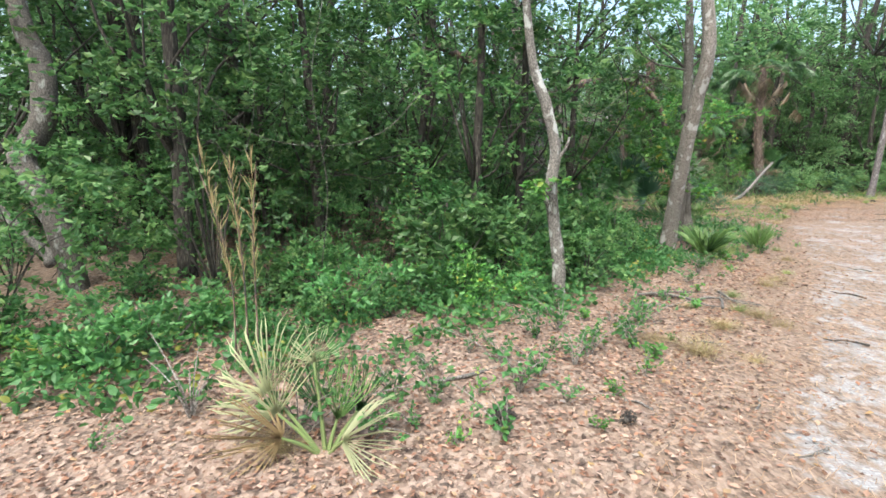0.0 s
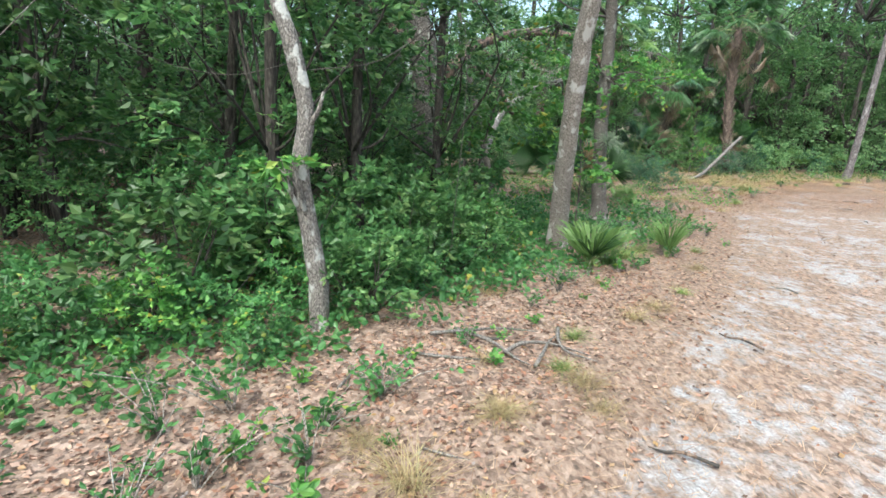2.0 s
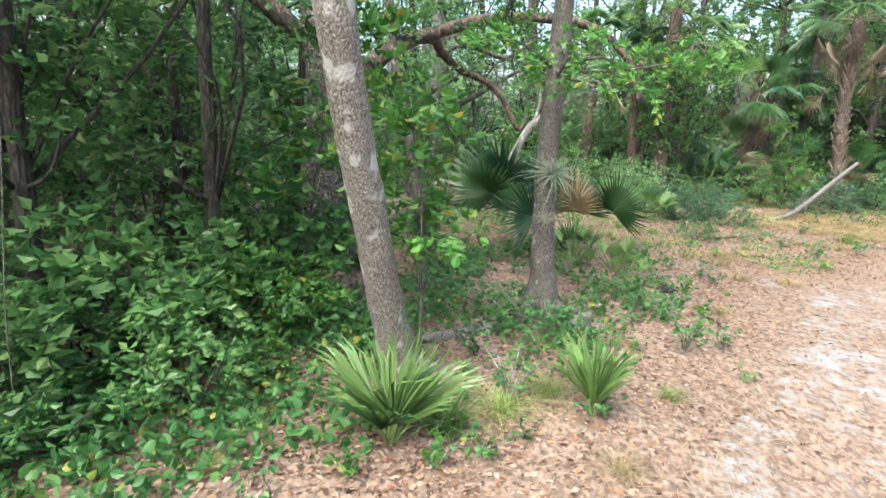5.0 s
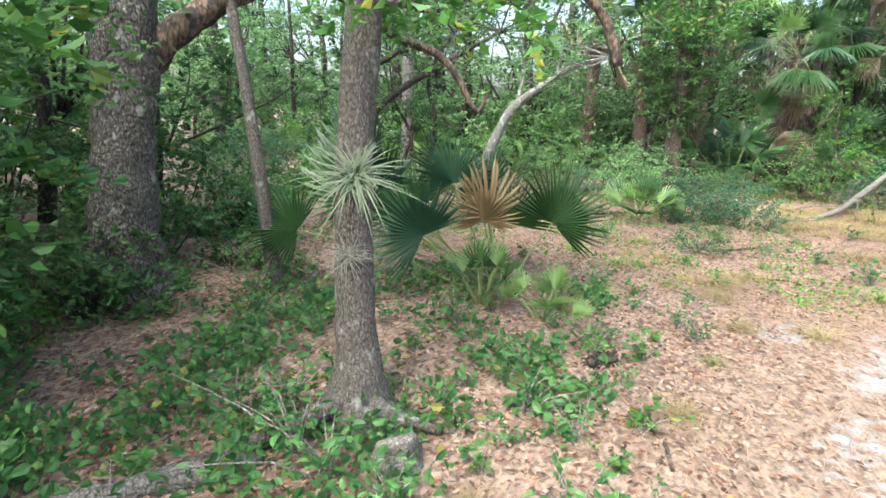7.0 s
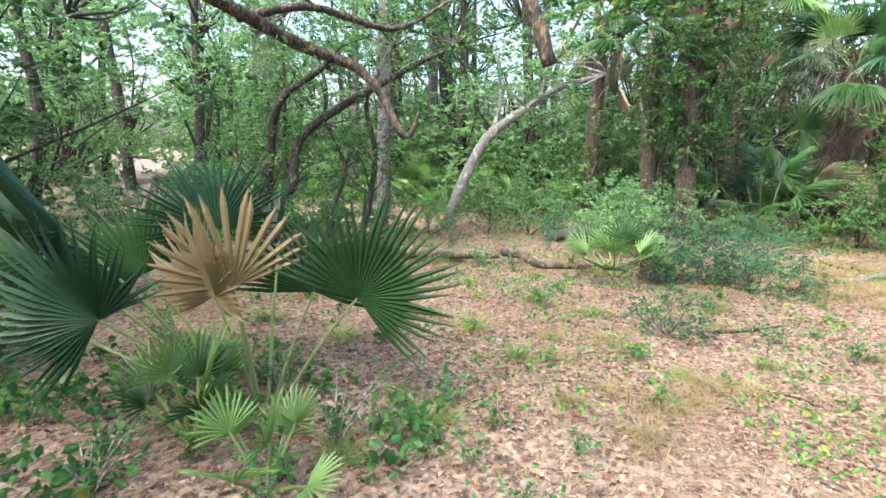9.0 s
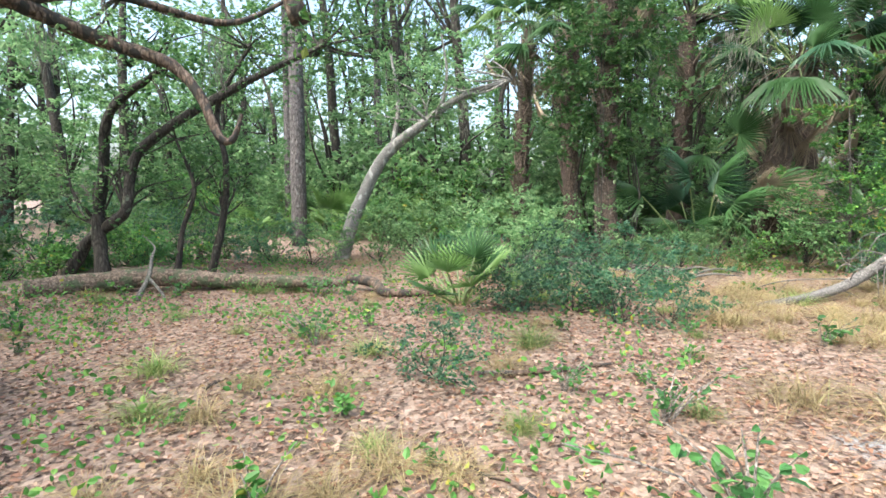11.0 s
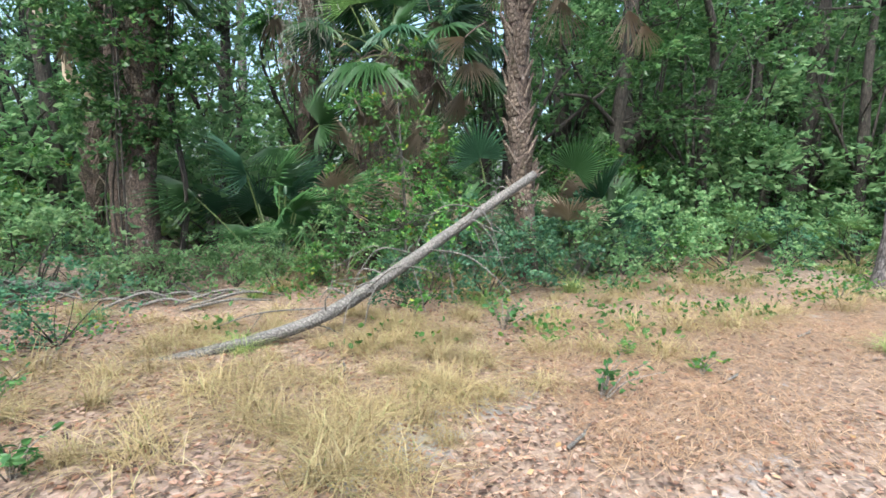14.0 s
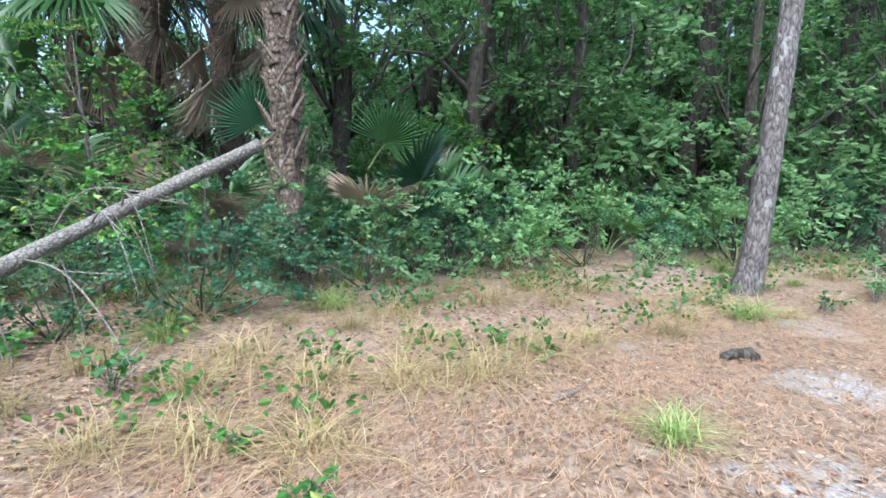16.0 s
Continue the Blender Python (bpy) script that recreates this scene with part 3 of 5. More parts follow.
for x, y in spread_points(120, 8.8, 22, 17.2, 23.6, .4, lambda x, y: near_line(np.array(x), np.array(y), TRAIL) > 1.7):
    put_tuft("dry" if rng.uniform() < .76 else "green", x, y, rng.uniform(.6, 1.3))
for x, y in spread_points(62, 1.5, 9.5, 12.5, 20, .42, clear_of_trail):
    put_tuft("dry" if rng.uniform() < .55 else "green", x, y, rng.uniform(.4, .9))
for x, y in spread_points(26, 1.5, 8, 3.5, 12, .6, lambda x, y: clear_of_trail(x, y) and near_line(np.array(x), np.array(y), TRAIL) < 3.2):
    put_tuft("dry" if rng.uniform() < .6 else "green", x, y, rng.uniform(.3, .6))


def seedling(label, n, h, leaf, mat, group):
    sd = thing("seedling", pose(0, 0, 0), label, "plant", group)
    cs, stems = [], []
    for _ in range(max(3, n // 7)):
        tip = np.array([*(rng.normal(size=2) * h * .45), h * rng.uniform(.5, 1.1)])
        stems.append(tube([(0, 0, -.02), tip * [.4, .4, .6], tip], [.005, .004, .002], 4, per=2))
        u = rng.uniform(.35, 1.0, 7)[:, None]
        cs.append(tip * u)
    cs = np.concatenate(cs)
    out = rng.normal(size=cs.shape) * [1, 1, .35] + [0, 0, .2]
    tagged(part("stem", mesh_of("stem", *join(*stems), brown_bark), sd), kind="stuff")
    part("foliage", mesh_of("foliage", *leaf_cloud(cs, out, leaf, .52, .2, True), mat), sd)
    return sd


seeds = [seedling("small green oak seedling rising from leaf litter", n, h, lf, mt, "seedlings") for n, h, lf, mt in
         ((56, .26, .05, ground_leaf), (42, .2, .055, bright_leaf), (70, .32, .046, ground_leaf), (49, .24, .05, bright_leaf))]
sd_pts = [(1.64, 4.61), (1.3, 4.3), (1.92, 4.99), (.6, 4.9), (12.23, 17.73), (12.69, 18.6), (-1.47, 2.94), (-1.3, 3.1), (5.2, 8.7), (13.0, 18.2)]
sd_pts += spread_points(150, -4, 7, 2.6, 13.5, .26, lambda x, y: near_line(np.array(x), np.array(y), TRAIL) > 2.2 and not in_woods(x - .8, y + .8) or (4.2 < x < 6.4 and 9.5 < y < 13))
sd_pts += spread_points(45, 2.5, 10, 13.5, 19, .5, clear_of_trail) + spread_points(35, 11, 20, 19, 23, .6, lambda x, y: near_line(np.array(x), np.array(y), TRAIL) > 1.9)
plant_out(seeds, sd_pts, .55, 1.2)


def ground_cover(centres, per, leaf, label):
    """Low creeping greenery: short sprigs of rounded leaves."""
    c = np.repeat(np.array(centres), per, axis=0)
    off = rng.normal(size=(len(c), 3)) * [.07, .07, .0]
    z = height(c[:, 0], c[:, 1]) + np.abs(rng.normal(size=len(c))) * .07 + .03
    p = np.stack([c[:, 0] + off[:, 0], c[:, 1] + off[:, 1], z], 1)
    out = np.stack([off[:, 0] * 8, off[:, 1] * 8, rng.uniform(-.1, .5, len(c))], 1) + rng.normal(size=p.shape) * .3
    ob = new("ground_cover", mesh_of("ground_cover", *leaf_cloud(p, out, leaf, .6, .15, True), ground_leaf if "vine" in label else bright_leaf))
    return tagged(ob, label, "ground cover", kind="stuff")


def edge_band(x, y):
    d = near_line(np.array(x), np.array(y), np.array(EDGE[0:9], float))
    return d < .9 and noise.noise(Vector((x * 1.3, y * 1.3, 7))) > -.1


ground_cover(spread_points(750, -5, 3.9, 2.6, 10.5, .07, edge_band), 13, .066, "creeping green vine leaves at the woods' edge")
ground_cover(spread_points(290, 3.2, 6.3, 9.4, 13.2, .07, lambda x, y: near_line(np.array(x), np.array(y), TRAIL) > 2.3 and noise.noise(Vector((x * 1.5, y * 1.5, 2))) > -.02), 13, .064, "low vine leaves and seedlings under the oak")
ground_cover(spread_points(520, 2.0, 9.0, 13.0, 19.5, .07, lambda x, y: clear_of_trail(x, y) and noise.noise(Vector((x * 1.4, y * 1.4, 5))) > .0), 12, .036, "sparse low green plants in the clearing")
ground_cover(spread_points(240, 9, 20, 18.6, 23.2, .09, lambda x, y: near_line(np.array(x), np.array(y), TRAIL) > 1.8 and noise.noise(Vector((x, y, 8))) > .0), 11, .05, "low green weeds among dry grass")


def litter(n, x0, x1, y0, y1, size):
    x, y = rng.uniform(x0, x1, n), rng.uniform(y0, y1, n)
    d = near_line(x, y, TRAIL)
    thin = np.clip((d - .9) / 1.2, .10, 1) + np.where(y > 13.4, .45, 0)
    patch = .72 + .28 * np.sin(x * 1.7 + np.sin(y * 1.3) * 1.5) * np.sin(y * 1.9 + 1)
    keep = rng.uniform(size=n) < thin * patch * np.where(y > 19.5, .5, 1) * np.where((x > 13) & (y > 17.8), .55, 1)
    x, y = x[keep], y[keep]
    z = height(x, y) - .05 * np.exp(-(near_line(x, y, TRAIL) / .9) ** 2) + rng.uniform(.003, .016, len(x))
    a = rng.uniform(0, 2 * math.pi, len(x))
    out = np.stack([np.cos(a), np.sin(a), rng.normal(size=len(x)) * .16], 1)
    c = np.stack([x, y, z], 1)
    # leaves lie roughly flat
    s = unit(np.stack([-np.sin(a), np.cos(a), rng.normal(size=len(x)) * .28], 1))
    dd = unit(out)
    u = np.cross(dd, s)
    ln = (size * rng.uniform(.4, 1.5, len(x)))[:, None]
    w = ln * rng.uniform(.2, .36, len(x))[:, None]
    curl = rng.uniform(-.3, .5, len(x))[:, None] * ln
    v = np.stack([c, c + dd * ln * .6 + s * w + u * curl * .5, c + dd * ln + u * curl * .3, c + dd * ln * .45 - s * w + u * curl * .5], 1)
    b = np.arange(len(x))[:, None] * 4
    f = np.concatenate([b + [[0, 1, 2]], b + [[0, 2, 3]]])
    ob = new("leaf_litter", mesh_of("leaf_litter", v.reshape(-1, 3), f.tolist(), litter_leaf))
    return tagged(ob, "dry brown and tan fallen oak leaves", "leaf litter", kind="stuff")


litter(200000, -4, 9, 1.2, 13.4, .037)
litter(220000, 2, 17.5, 13.4, 21.5, .031)



def needles(n, x0, x1, y0, y1):
    """Loose straw and pine needles lying on the ground."""
    x, y = rng.uniform(x0, x1, n), rng.uniform(y0, y1, n)
    keep = rng.uniform(size=n) < np.clip(1.15 - np.abs(near_line(x, y, TRAIL) - 1.3) / 1.6, .2, 1)
    x, y = x[keep], y[keep]
    k = len(x)
    a = rng.normal(.9, .8, k)
    ln, w = rng.uniform(.05, .14, k), rng.uniform(.0008, .0017, k)
    z = height(x, y) - .05 * np.exp(-(near_line(x, y, TRAIL) / .9) ** 2) + rng.uniform(.008, .03, k)
    dx, dy = np.cos(a), np.sin(a)
    rows = [np.stack([x + dx * ln * u - s * dy * w, y + dy * ln * u + s * dx * w, z + h], 1) for u, s, h in ((-.5, -1, 0), (.5, -1, .006), (.5, 1, .006), (-.5, 1, 0))]
    v = np.stack(rows, 1).reshape(-1, 3)
    ob = new("pine_straw", mesh_of("pine_straw", v, (np.arange(k)[:, None] * 4 + [[0, 1, 2, 3]]).tolist(), needle_tan))
    return tagged(ob, "loose tan pine straw along the trail", "pine straw", kind="stuff")


needles(26000, 1, 10, 2.0, 13.5)
needles(22000, 6, 13, 13.0, 20.5)
needles(60000, 12, 18.5, 17.0, 22.0)

# ---- palms ----
def fan(radius, segs=30, spread_deg=230, droop=.25, cup=.15, split=.5, blade=.22, wave=.02):
    """A pleated fan leaf with split tips, in the x-y plane, its stalk from -y; hub at the origin."""
    verts, faces = [np.zeros(3)], []
    half = math.radians(spread_deg) / 2

    def at(a, r, lift):
        x, y = math.sin(a) * r, math.cos(a) * r
        z = lift - droop * radius * (r / radius) ** 2.2 + cup * abs(x)
        return np.array([x, y, z])

    for k in range(segs):
        a0, a1 = -half + 2 * half * k / segs, -half + 2 * half * (k + 1) / segs
        am = (a0 + a1) / 2
        rr = radius * (.72 + .28 * math.cos(am * .75)) * rng.uniform(.9, 1.06)
        wv = rng.normal() * wave
        p = [at(a0, rr * split, 0), at(am, rr * split * 1.02, .022 * radius / .5), at(a1, rr * split, 0),
             at(am + wv - (a1 - a0) * blade, rr * .8, 0), at(am + wv, rr * .8, .012), at(am + wv + (a1 - a0) * blade, rr * .8, 0), at(am + wv * 1.5, rr, 0) + [0, 0, -rng.uniform(0, .12) * radius * droop * 2]]
        b = len(verts)
        verts += p
        faces += [(0, b, b + 1), (0, b + 1, b + 2), (b, b + 3, b + 4, b + 1), (b + 1, b + 4, b + 5, b + 2), (b + 3, b + 6, b + 4), (b + 4, b + 6, b + 5)]
    return np.array(verts), faces


FANS = {}


def fan_mesh(kind, mat, **kw):
    key = (kind, mat.name)
    if key not in FANS:
        FANS[key] = mesh_of("fan", *fan(**kw), mat)
    return FANS[key]


SHAPES = {"flat": dict(radius=.5, segs=34, spread_deg=215, droop=.12, cup=.32, blade=.15, wave=.03), "arched": dict(radius=.5, segs=32, droop=.55, cup=-.2, split=.38, blade=.15, wave=.03), "hanging": dict(radius=.5, segs=26, spread_deg=95, droop=.5, cup=.35, split=.1, blade=.14, wave=.07), "sheaf": dict(radius=.5, segs=16, spread_deg=85, droop=.3, cup=.3, split=.14, blade=.16, wave=.09), "limp": dict(radius=.5, segs=26, spread_deg=190, droop=.6, cup=-.15, split=.1, blade=.1, wave=.12), "young": dict(radius=.5, segs=16, spread_deg=170, droop=.1, cup=.25, split=.3)}


def frond(plant, base, hub, face, size, shape, mat, stalk=True):
    """A fan on its stalk. The fan goes on in the stalk's direction and faces the given way."""
    base, hub = Vector(base), Vector(hub)
    y = (hub - base).normalized()
    z = Vector(face)
    z = (z - y * z.dot(y)).normalized()
    x = y.cross(z)
    rot = Matrix((x, y, z)).transposed().to_4x4()
    f = part("frond", fan_mesh(shape, mat, **SHAPES[shape]), plant)
    f.matrix_basis = Matrix.Translation(hub) @ rot @ Matrix.Scale(size / .5, 4)
    if stalk:
        sag = (base + hub) / 2 + Vector((0, 0, .05 * (hub - base).length))
        st = part("stalk", mesh_of("stalk", *tube([tuple(base), tuple(sag), tuple(hub)], [.014, .010, .007], 6, per=3), stalk_skin if mat is not fan_dead else boot_skin), f)
        st.matrix_parent_inverse = f.matrix_basis.inverted()


stalk_skin = leaf_material("stalk_skin", [(0.0, (0.10, 0.15, 0.05)), (1.0, (0.16, 0.20, 0.08))], .4, 0, .1)


def boot_mesh():
    v = [(-.065, -.02, 0), (.065, -.02, 0), (.055, .03, 0), (-.055, .03, 0), (-.035, .06, .17), (.035, .06, .17), (.03, .085, .16), (-.03, .085, .16), (-.016, .13, .30), (.016, .13, .30), (0, .15, .29)]
    f = [(0, 1, 5, 4), (1, 2, 6, 5), (2, 3, 7, 6), (3, 0, 4, 7), (4, 5, 9, 8), (5, 6, 10, 9), (6, 7, 10), (7, 4, 8, 10)]
    return mesh_of("boot", v, f, boot_skin)


BOOT = boot_mesh()


def cabbage_palm(label, trunk, radius, boots, live, dead, reach, mats=None, boot_tilt=0.0):
    """A fan palm: trunk with old leaf bases, green fronds above and a skirt of dead ones."""
    x0, y0 = trunk[0][:2]
    pm = thing("palm", pose(x0, y0, 0), label, "palm tree", "palms of the clearing")
    line = [(x - x0, y - y0, z) for x, y, z in trunk]
    part("trunk", mesh_of("trunk", *tube(line, [radius * 1.15, radius, radius * .95, radius * .9], 14, .12, 8, 6.0), palm_bark, True), pm)
    sp = spline(line, 20)
    for k in range(boots[2] if boots else 0):
        u = (k + .5) / boots[2]
        z = boots[0] + (boots[1] - boots[0]) * u
        p = sp[np.argmin(np.abs(sp[:, 2] - z))]
        a = k * 137.5 + rng.uniform(-35, 35)
        z += rng.uniform(-.06, .06)
        bt = part("boot", BOOT, pm)
        bt.matrix_basis = pose(p[0], p[1], z, 0, 0, a) @ Matrix.Translation((0, radius * .82, 0)) @ pose(0, 0, 0, rng.uniform(-8, 10), rng.uniform(-16, 16), 0) @ Matrix.Diagonal((1.25, .8, rng.uniform(.75, 1.1), 1))
    top = np.array(line[-1])
    for k in range(live):
        a, e = k * 2.4 + rng.uniform(-.3, .3), rng.uniform(-.25, 1.1)
        o = np.array([math.cos(a) * math.cos(e), math.sin(a) * math.cos(e), math.sin(e)])
        hub = top + o * reach * rng.uniform(.75, 1.1) + [0, 0, -.1]
        frond(pm, top + [0, 0, -.05], hub, (-o[0] * .3, -o[1] * .3, 1), rng.uniform(.55, .75), "arched", (mats or [fan_green])[k % len(mats or [0])])
    for k in range(dead):
        a = k * 2.4 + 1
        o = np.array([math.cos(a), math.sin(a), 0])
        hub = top + o * reach * rng.uniform(.35, .85) + [0, 0, -rng.uniform(.35, .9) * reach]
        f0 = hub + o * .03 + [0, 0, .4]
        frond(pm, f0, hub, o + [0, 0, .2], rng.uniform(.5, .7), "hanging", fan_dead, False)
        part("stalk", mesh_of("stalk", *tube([top, top * .5 + f0 * .5 + [0, 0, .15], f0, hub], [.014, .012, .01, .006], 5, per=3), boot_skin), pm)
    return pm


cabbage_palm("slim palm with shaggy criss-crossed leaf bases", [(6.0, 23.4, -.1), (6.02, 23.5, 1.5), (6.06, 23.65, 3.0), (6.1, 23.8, 4.5)], .12, (.4, 4.1, 80), 16, 9, 1.1, [fan_green, fan_bright])
cabbage_palm("old palm trunk wrapped in climbing vines", [(7.97, 21.2, -.1), (7.9, 21.3, 1.2), (7.89, 21.5, 2.8), (7.86, 21.7, 5.0)], .17, (1.3, 4.6, 46), 16, 9, 1.2, [fan_green, fan_bright])
cabbage_palm("dark leaning palm stump hung with dead leaves", [(7.3, 22.0, -.1), (7.28, 22.0, 1.0), (7.2, 22.1, 2.2), (7.2, 22.2, 3.6)], .15, (1.0, 3.3, 30), 8, 6, 1.0)
PALM_C = cabbage_palm("bushy palm with silvery fronds and dead skirt", [(10.3, 22.9, -.1), (10.4, 22.9, 1.2), (10.6, 23.0, 2.2), (10.7, 23.0, 3.1)], .2, (.8, 2.9, 40), 20, 12, 1.2, [fan_green, fan_blue, fan_green])
cabbage_palm("shaded palm with dark fronds", [(11.2, 24.3, -.1), (11.2, 24.3, 1.2), (11.1, 24.3, 2.4), (11.1, 24.4, 3.6)], .18, (.8, 3.4, 36), 16, 9, 1.2, [fan_green, fan_blue])
PALM_D = cabbage_palm("stout palm with reddish trunk and hanging dead fronds", [(12.48, 21.42, -.1), (12.4, 21.5, 1.1), (12.33, 21.68, 2.4), (12.34, 21.9, 4.9)], .125, (.9, 4.5, 90), 20, 16, 1.15)
cabbage_palm("palm behind the bushes with drooping fronds", [(9.0, 24.6, -.1), (9.0, 24.6, 1.5), (9.1, 24.7, 3.0), (9.1, 24.7, 4.6)], .17, (1.0, 4.3, 36), 18, 9, 1.2, [fan_bright, fan_green])


def add_fronds(pm, items):
    """Single fronds of a palm: hub, direction of growth, face, size, shape and material."""
    o = pm.matrix_basis.translation
    for hub, way, face, size, shape, mat in items:
        h = Vector(hub) - o
        frond(pm, h - Vector(way) * .45, h, face, size, shape, mat)


add_fronds(PALM_C, [
    ((10.41, 22.33, 2.76), (-.5, -.6, .1), (-.3, -.5, .8), 0.50, "arched", fan_blue),
    ((10.78, 22.43, 3.26), (.3, -.5, .6), (0, -.8, .6), 0.55, "arched", fan_green),
    ((9.93, 22.32, 3.16), (-.8, -.3, .4), (-.2, -.8, .5), 0.55, "arched", fan_blue),
    ((9.52, 22.22, 2.77), (-.3, -.2, -.9), (-.2, -1, .1), 0.45, "hanging", fan_dead),
    ((11.28, 22.52, 3.44), (.3, -.2, -.9), (.1, -1, .1), 0.55, "hanging", fan_dead),
    ((11.80, 22.51, 2.90), (.5, -.4, -.3), (.2, -.8, .6), 0.45, "arched", fan_dead),
    ((9.80, 22.15, 1.98), (.6, -.5, .4), (0, -.9, .4), 0.60, "flat", fan_green),
])
add_fronds(PALM_C, [
    ((9.30, 22.05, 1.67), (-.6, -.6, -.1), (-.2, -.6, .8), 0.50, "arched", fan_green),
    ((9.30, 21.91, 0.57), (-.1, -.6, .3), (0, -.8, .6), 0.40, "arched", fan_blue),
    ((9.01, 21.83, 0.18), (-.3, -.7, -.1), (0, -.6, .8), 0.40, "arched", fan_bright),
    ((10.76, 22.48, 3.64), (.1, -.4, .8), (0, -1, .3), 0.60, "flat", fan_green),
    ((10.17, 22.40, 3.59), (-.4, -.3, .8), (-.1, -1, .3), 0.60, "flat", fan_bright),
    ((10.48, 22.24, 2.07), (.1, -.1, -1), (0, -1, .1), 0.50, "hanging", fan_dead),
    ((10.24, 22.15, 1.56), (-.2, -.1, -1), (0, -1, .1), 0.50, "hanging", fan_dead),
])
add_fronds(PALM_D, [
    ((11.53, 21.26, 1.04), (.3, -.2, -.5), (-.1, -.9, .4), 0.30, "hanging", fan_dead),
    ((11.68, 21.27, 0.96), (.5, -.2, -.5), (.1, -.9, .4), 0.30, "hanging", fan_dead),
    ((11.66, 21.52, 2.94), (-.6, -.3, -.5), (-.2, -.9, .4), 0.40, "hanging", fan_dead),
    ((12.83, 21.72, 3.44), (.2, -.1, -1), (0, -1, .1), 0.55, "hanging", fan_dead),
    ((13.69, 21.82, 3.38), (.3, -.1, -1), (.1, -1, .1), 0.50, "hanging", fan_dead),
    ((13.88, 21.82, 3.20), (.4, -.1, -1), (.1, -1, .1), 0.40, "hanging", fan_dead),
    ((11.94, 22.38, 1.59), (-.2, -.2, .8), (0, -1, .3), 0.60, "flat", fan_blue),
    ((13.28, 22.49, 1.44), (.4, -.2, .6), (0, -1, .3), 0.60, "flat", fan_green),
])


def fan_clump(label, x, y, fronds, group=""):
    """A trunkless palmetto: stalks from the ground, each with a fan. Fronds: hub, face, size, shape, material."""
    pm = thing("palmetto", pose(x, y, at_ground(x, y)), label, "palmetto", group)
    for hub, face, size, shape, mat in fronds:
        h = np.array(hub) - [x, y, 0]
        frond(pm, (h[0] * .12, h[1] * .12, -.02), h, face, size, shape, mat)
    return pm


cv = (.35, -1, .35)
fan_clump("large palmetto with dark fans and one turning brown", 5.3, 12.9, [
    ((5.74, 13.19, 0.64), (0.50, -1, 0.20), 0.65, "flat", fan_green),
    ((5.16, 12.73, 0.70), (-0.30, -1, 0.50), 0.48, "flat", fan_turning),
    ((5.17, 12.85, 0.73), (1.20, -1, 0.30), 0.53, "young", fan_turning),
    ((4.76, 13.19, 0.97), (0.90, -1, 0.10), 0.56, "flat", fan_blue),
    ((4.27, 12.59, 1.01), (-0.90, -1, 0.20), 0.86, "flat", fan_blue),
    ((4.07, 12.59, 0.85), (-1.20, -1, 0.50), 0.70, "flat", fan_green),
    ((4.69, 12.43, 0.60), (0.20, -1, 0.10), 0.62, "flat", fan_blue),
    ((3.43, 12.51, 0.53), (-1.30, -1, 0.90), 0.53, "flat", fan_green),
    ((4.36, 12.98, 0.69), (1.40, -1, 0.20), 0.66, "flat", fan_green),
    ((5.25, 13.49, 0.55), (0.20, -1, 0.50), 0.70, "flat", fan_green),
    ((5.07, 13.39, 0.89), (-0.80, -1, 0.10), 0.48, "young", fan_blue),
])


def wild_palmetto(x, y, n, h, size, mats, label, shape="flat", group="wild palmettos"):
    fr = []
    for k in range(n):
        a, e = k * 2.4 + rng.uniform(-.3, .3), rng.uniform(.35, 1.35)
        o = np.array([math.cos(a) * math.cos(e), math.sin(a) * math.cos(e), math.sin(e)])
        fr.append((np.array([x, y, 0]) + o * h * rng.uniform(.7, 1.1), (-o[0] * .6, -o[1] * .6 - .4, .8), size * rng.uniform(.8, 1.15), shape, mats[k % len(mats)]))
    return fan_clump(label, x, y, fr, group)


def sheaf_palmetto(x, y, n, size, mats, label):
    """A young palmetto whose narrow fans stand upright in a sheaf."""
    fr = []
    for k in range(n):
        a, e = k * 2.4 + rng.uniform(-.3, .3), rng.uniform(.75, 1.45)
        o = np.array([math.cos(a) * math.cos(e), math.sin(a) * math.cos(e), math.sin(e)])
        fr.append((np.array([x, y, .01]) + o * size * rng.uniform(.15, .4), (-o[0], -o[1], .5), size * rng.uniform(.75, 1.1), "sheaf", mats[k % len(mats)]))
    return fan_clump(label, x, y, fr, "wild palmettos")


wild_palmetto(9.3, 21.9, 12, 1.35, .6, [fan_green, fan_blue], "dark palmetto with broad drooping fans", "arched")
wild_palmetto(10.0, 22.2, 10, 1.2, .55, [fan_green, fan_green, fan_dead], "shaded palmetto with some dead fans", "arched")
wild_palmetto(13.4, 23.0, 12, 1.3, .65, [fan_green, fan_green, fan_blue, fan_dead], "dark green palmetto with a yellowed frond")
wild_palmetto(11.5, 22.3, 9, .9, .5, [fan_dead, fan_green], "palmetto with withered brown fans", "arched")
wild_palmetto(6.95, 17.3, 12, .5, .34, [fan_bright, fan_green], "small spiky green palmetto in the grass", "young")
sheaf_palmetto(4.02, 8.1, 11, .52, [fan_bright, fan_bright, fan_green], "bright green young palmetto with upright strap-like fans")
sheaf_palmetto(5.17, 8.68, 7, .40, [fan_bright], "small bright palmetto with upright fans in leaf litter")
wild_palmetto(5.75, 12.35, 7, .3, .22, [fan_bright], "tiny bright palmetto seedling", "young")
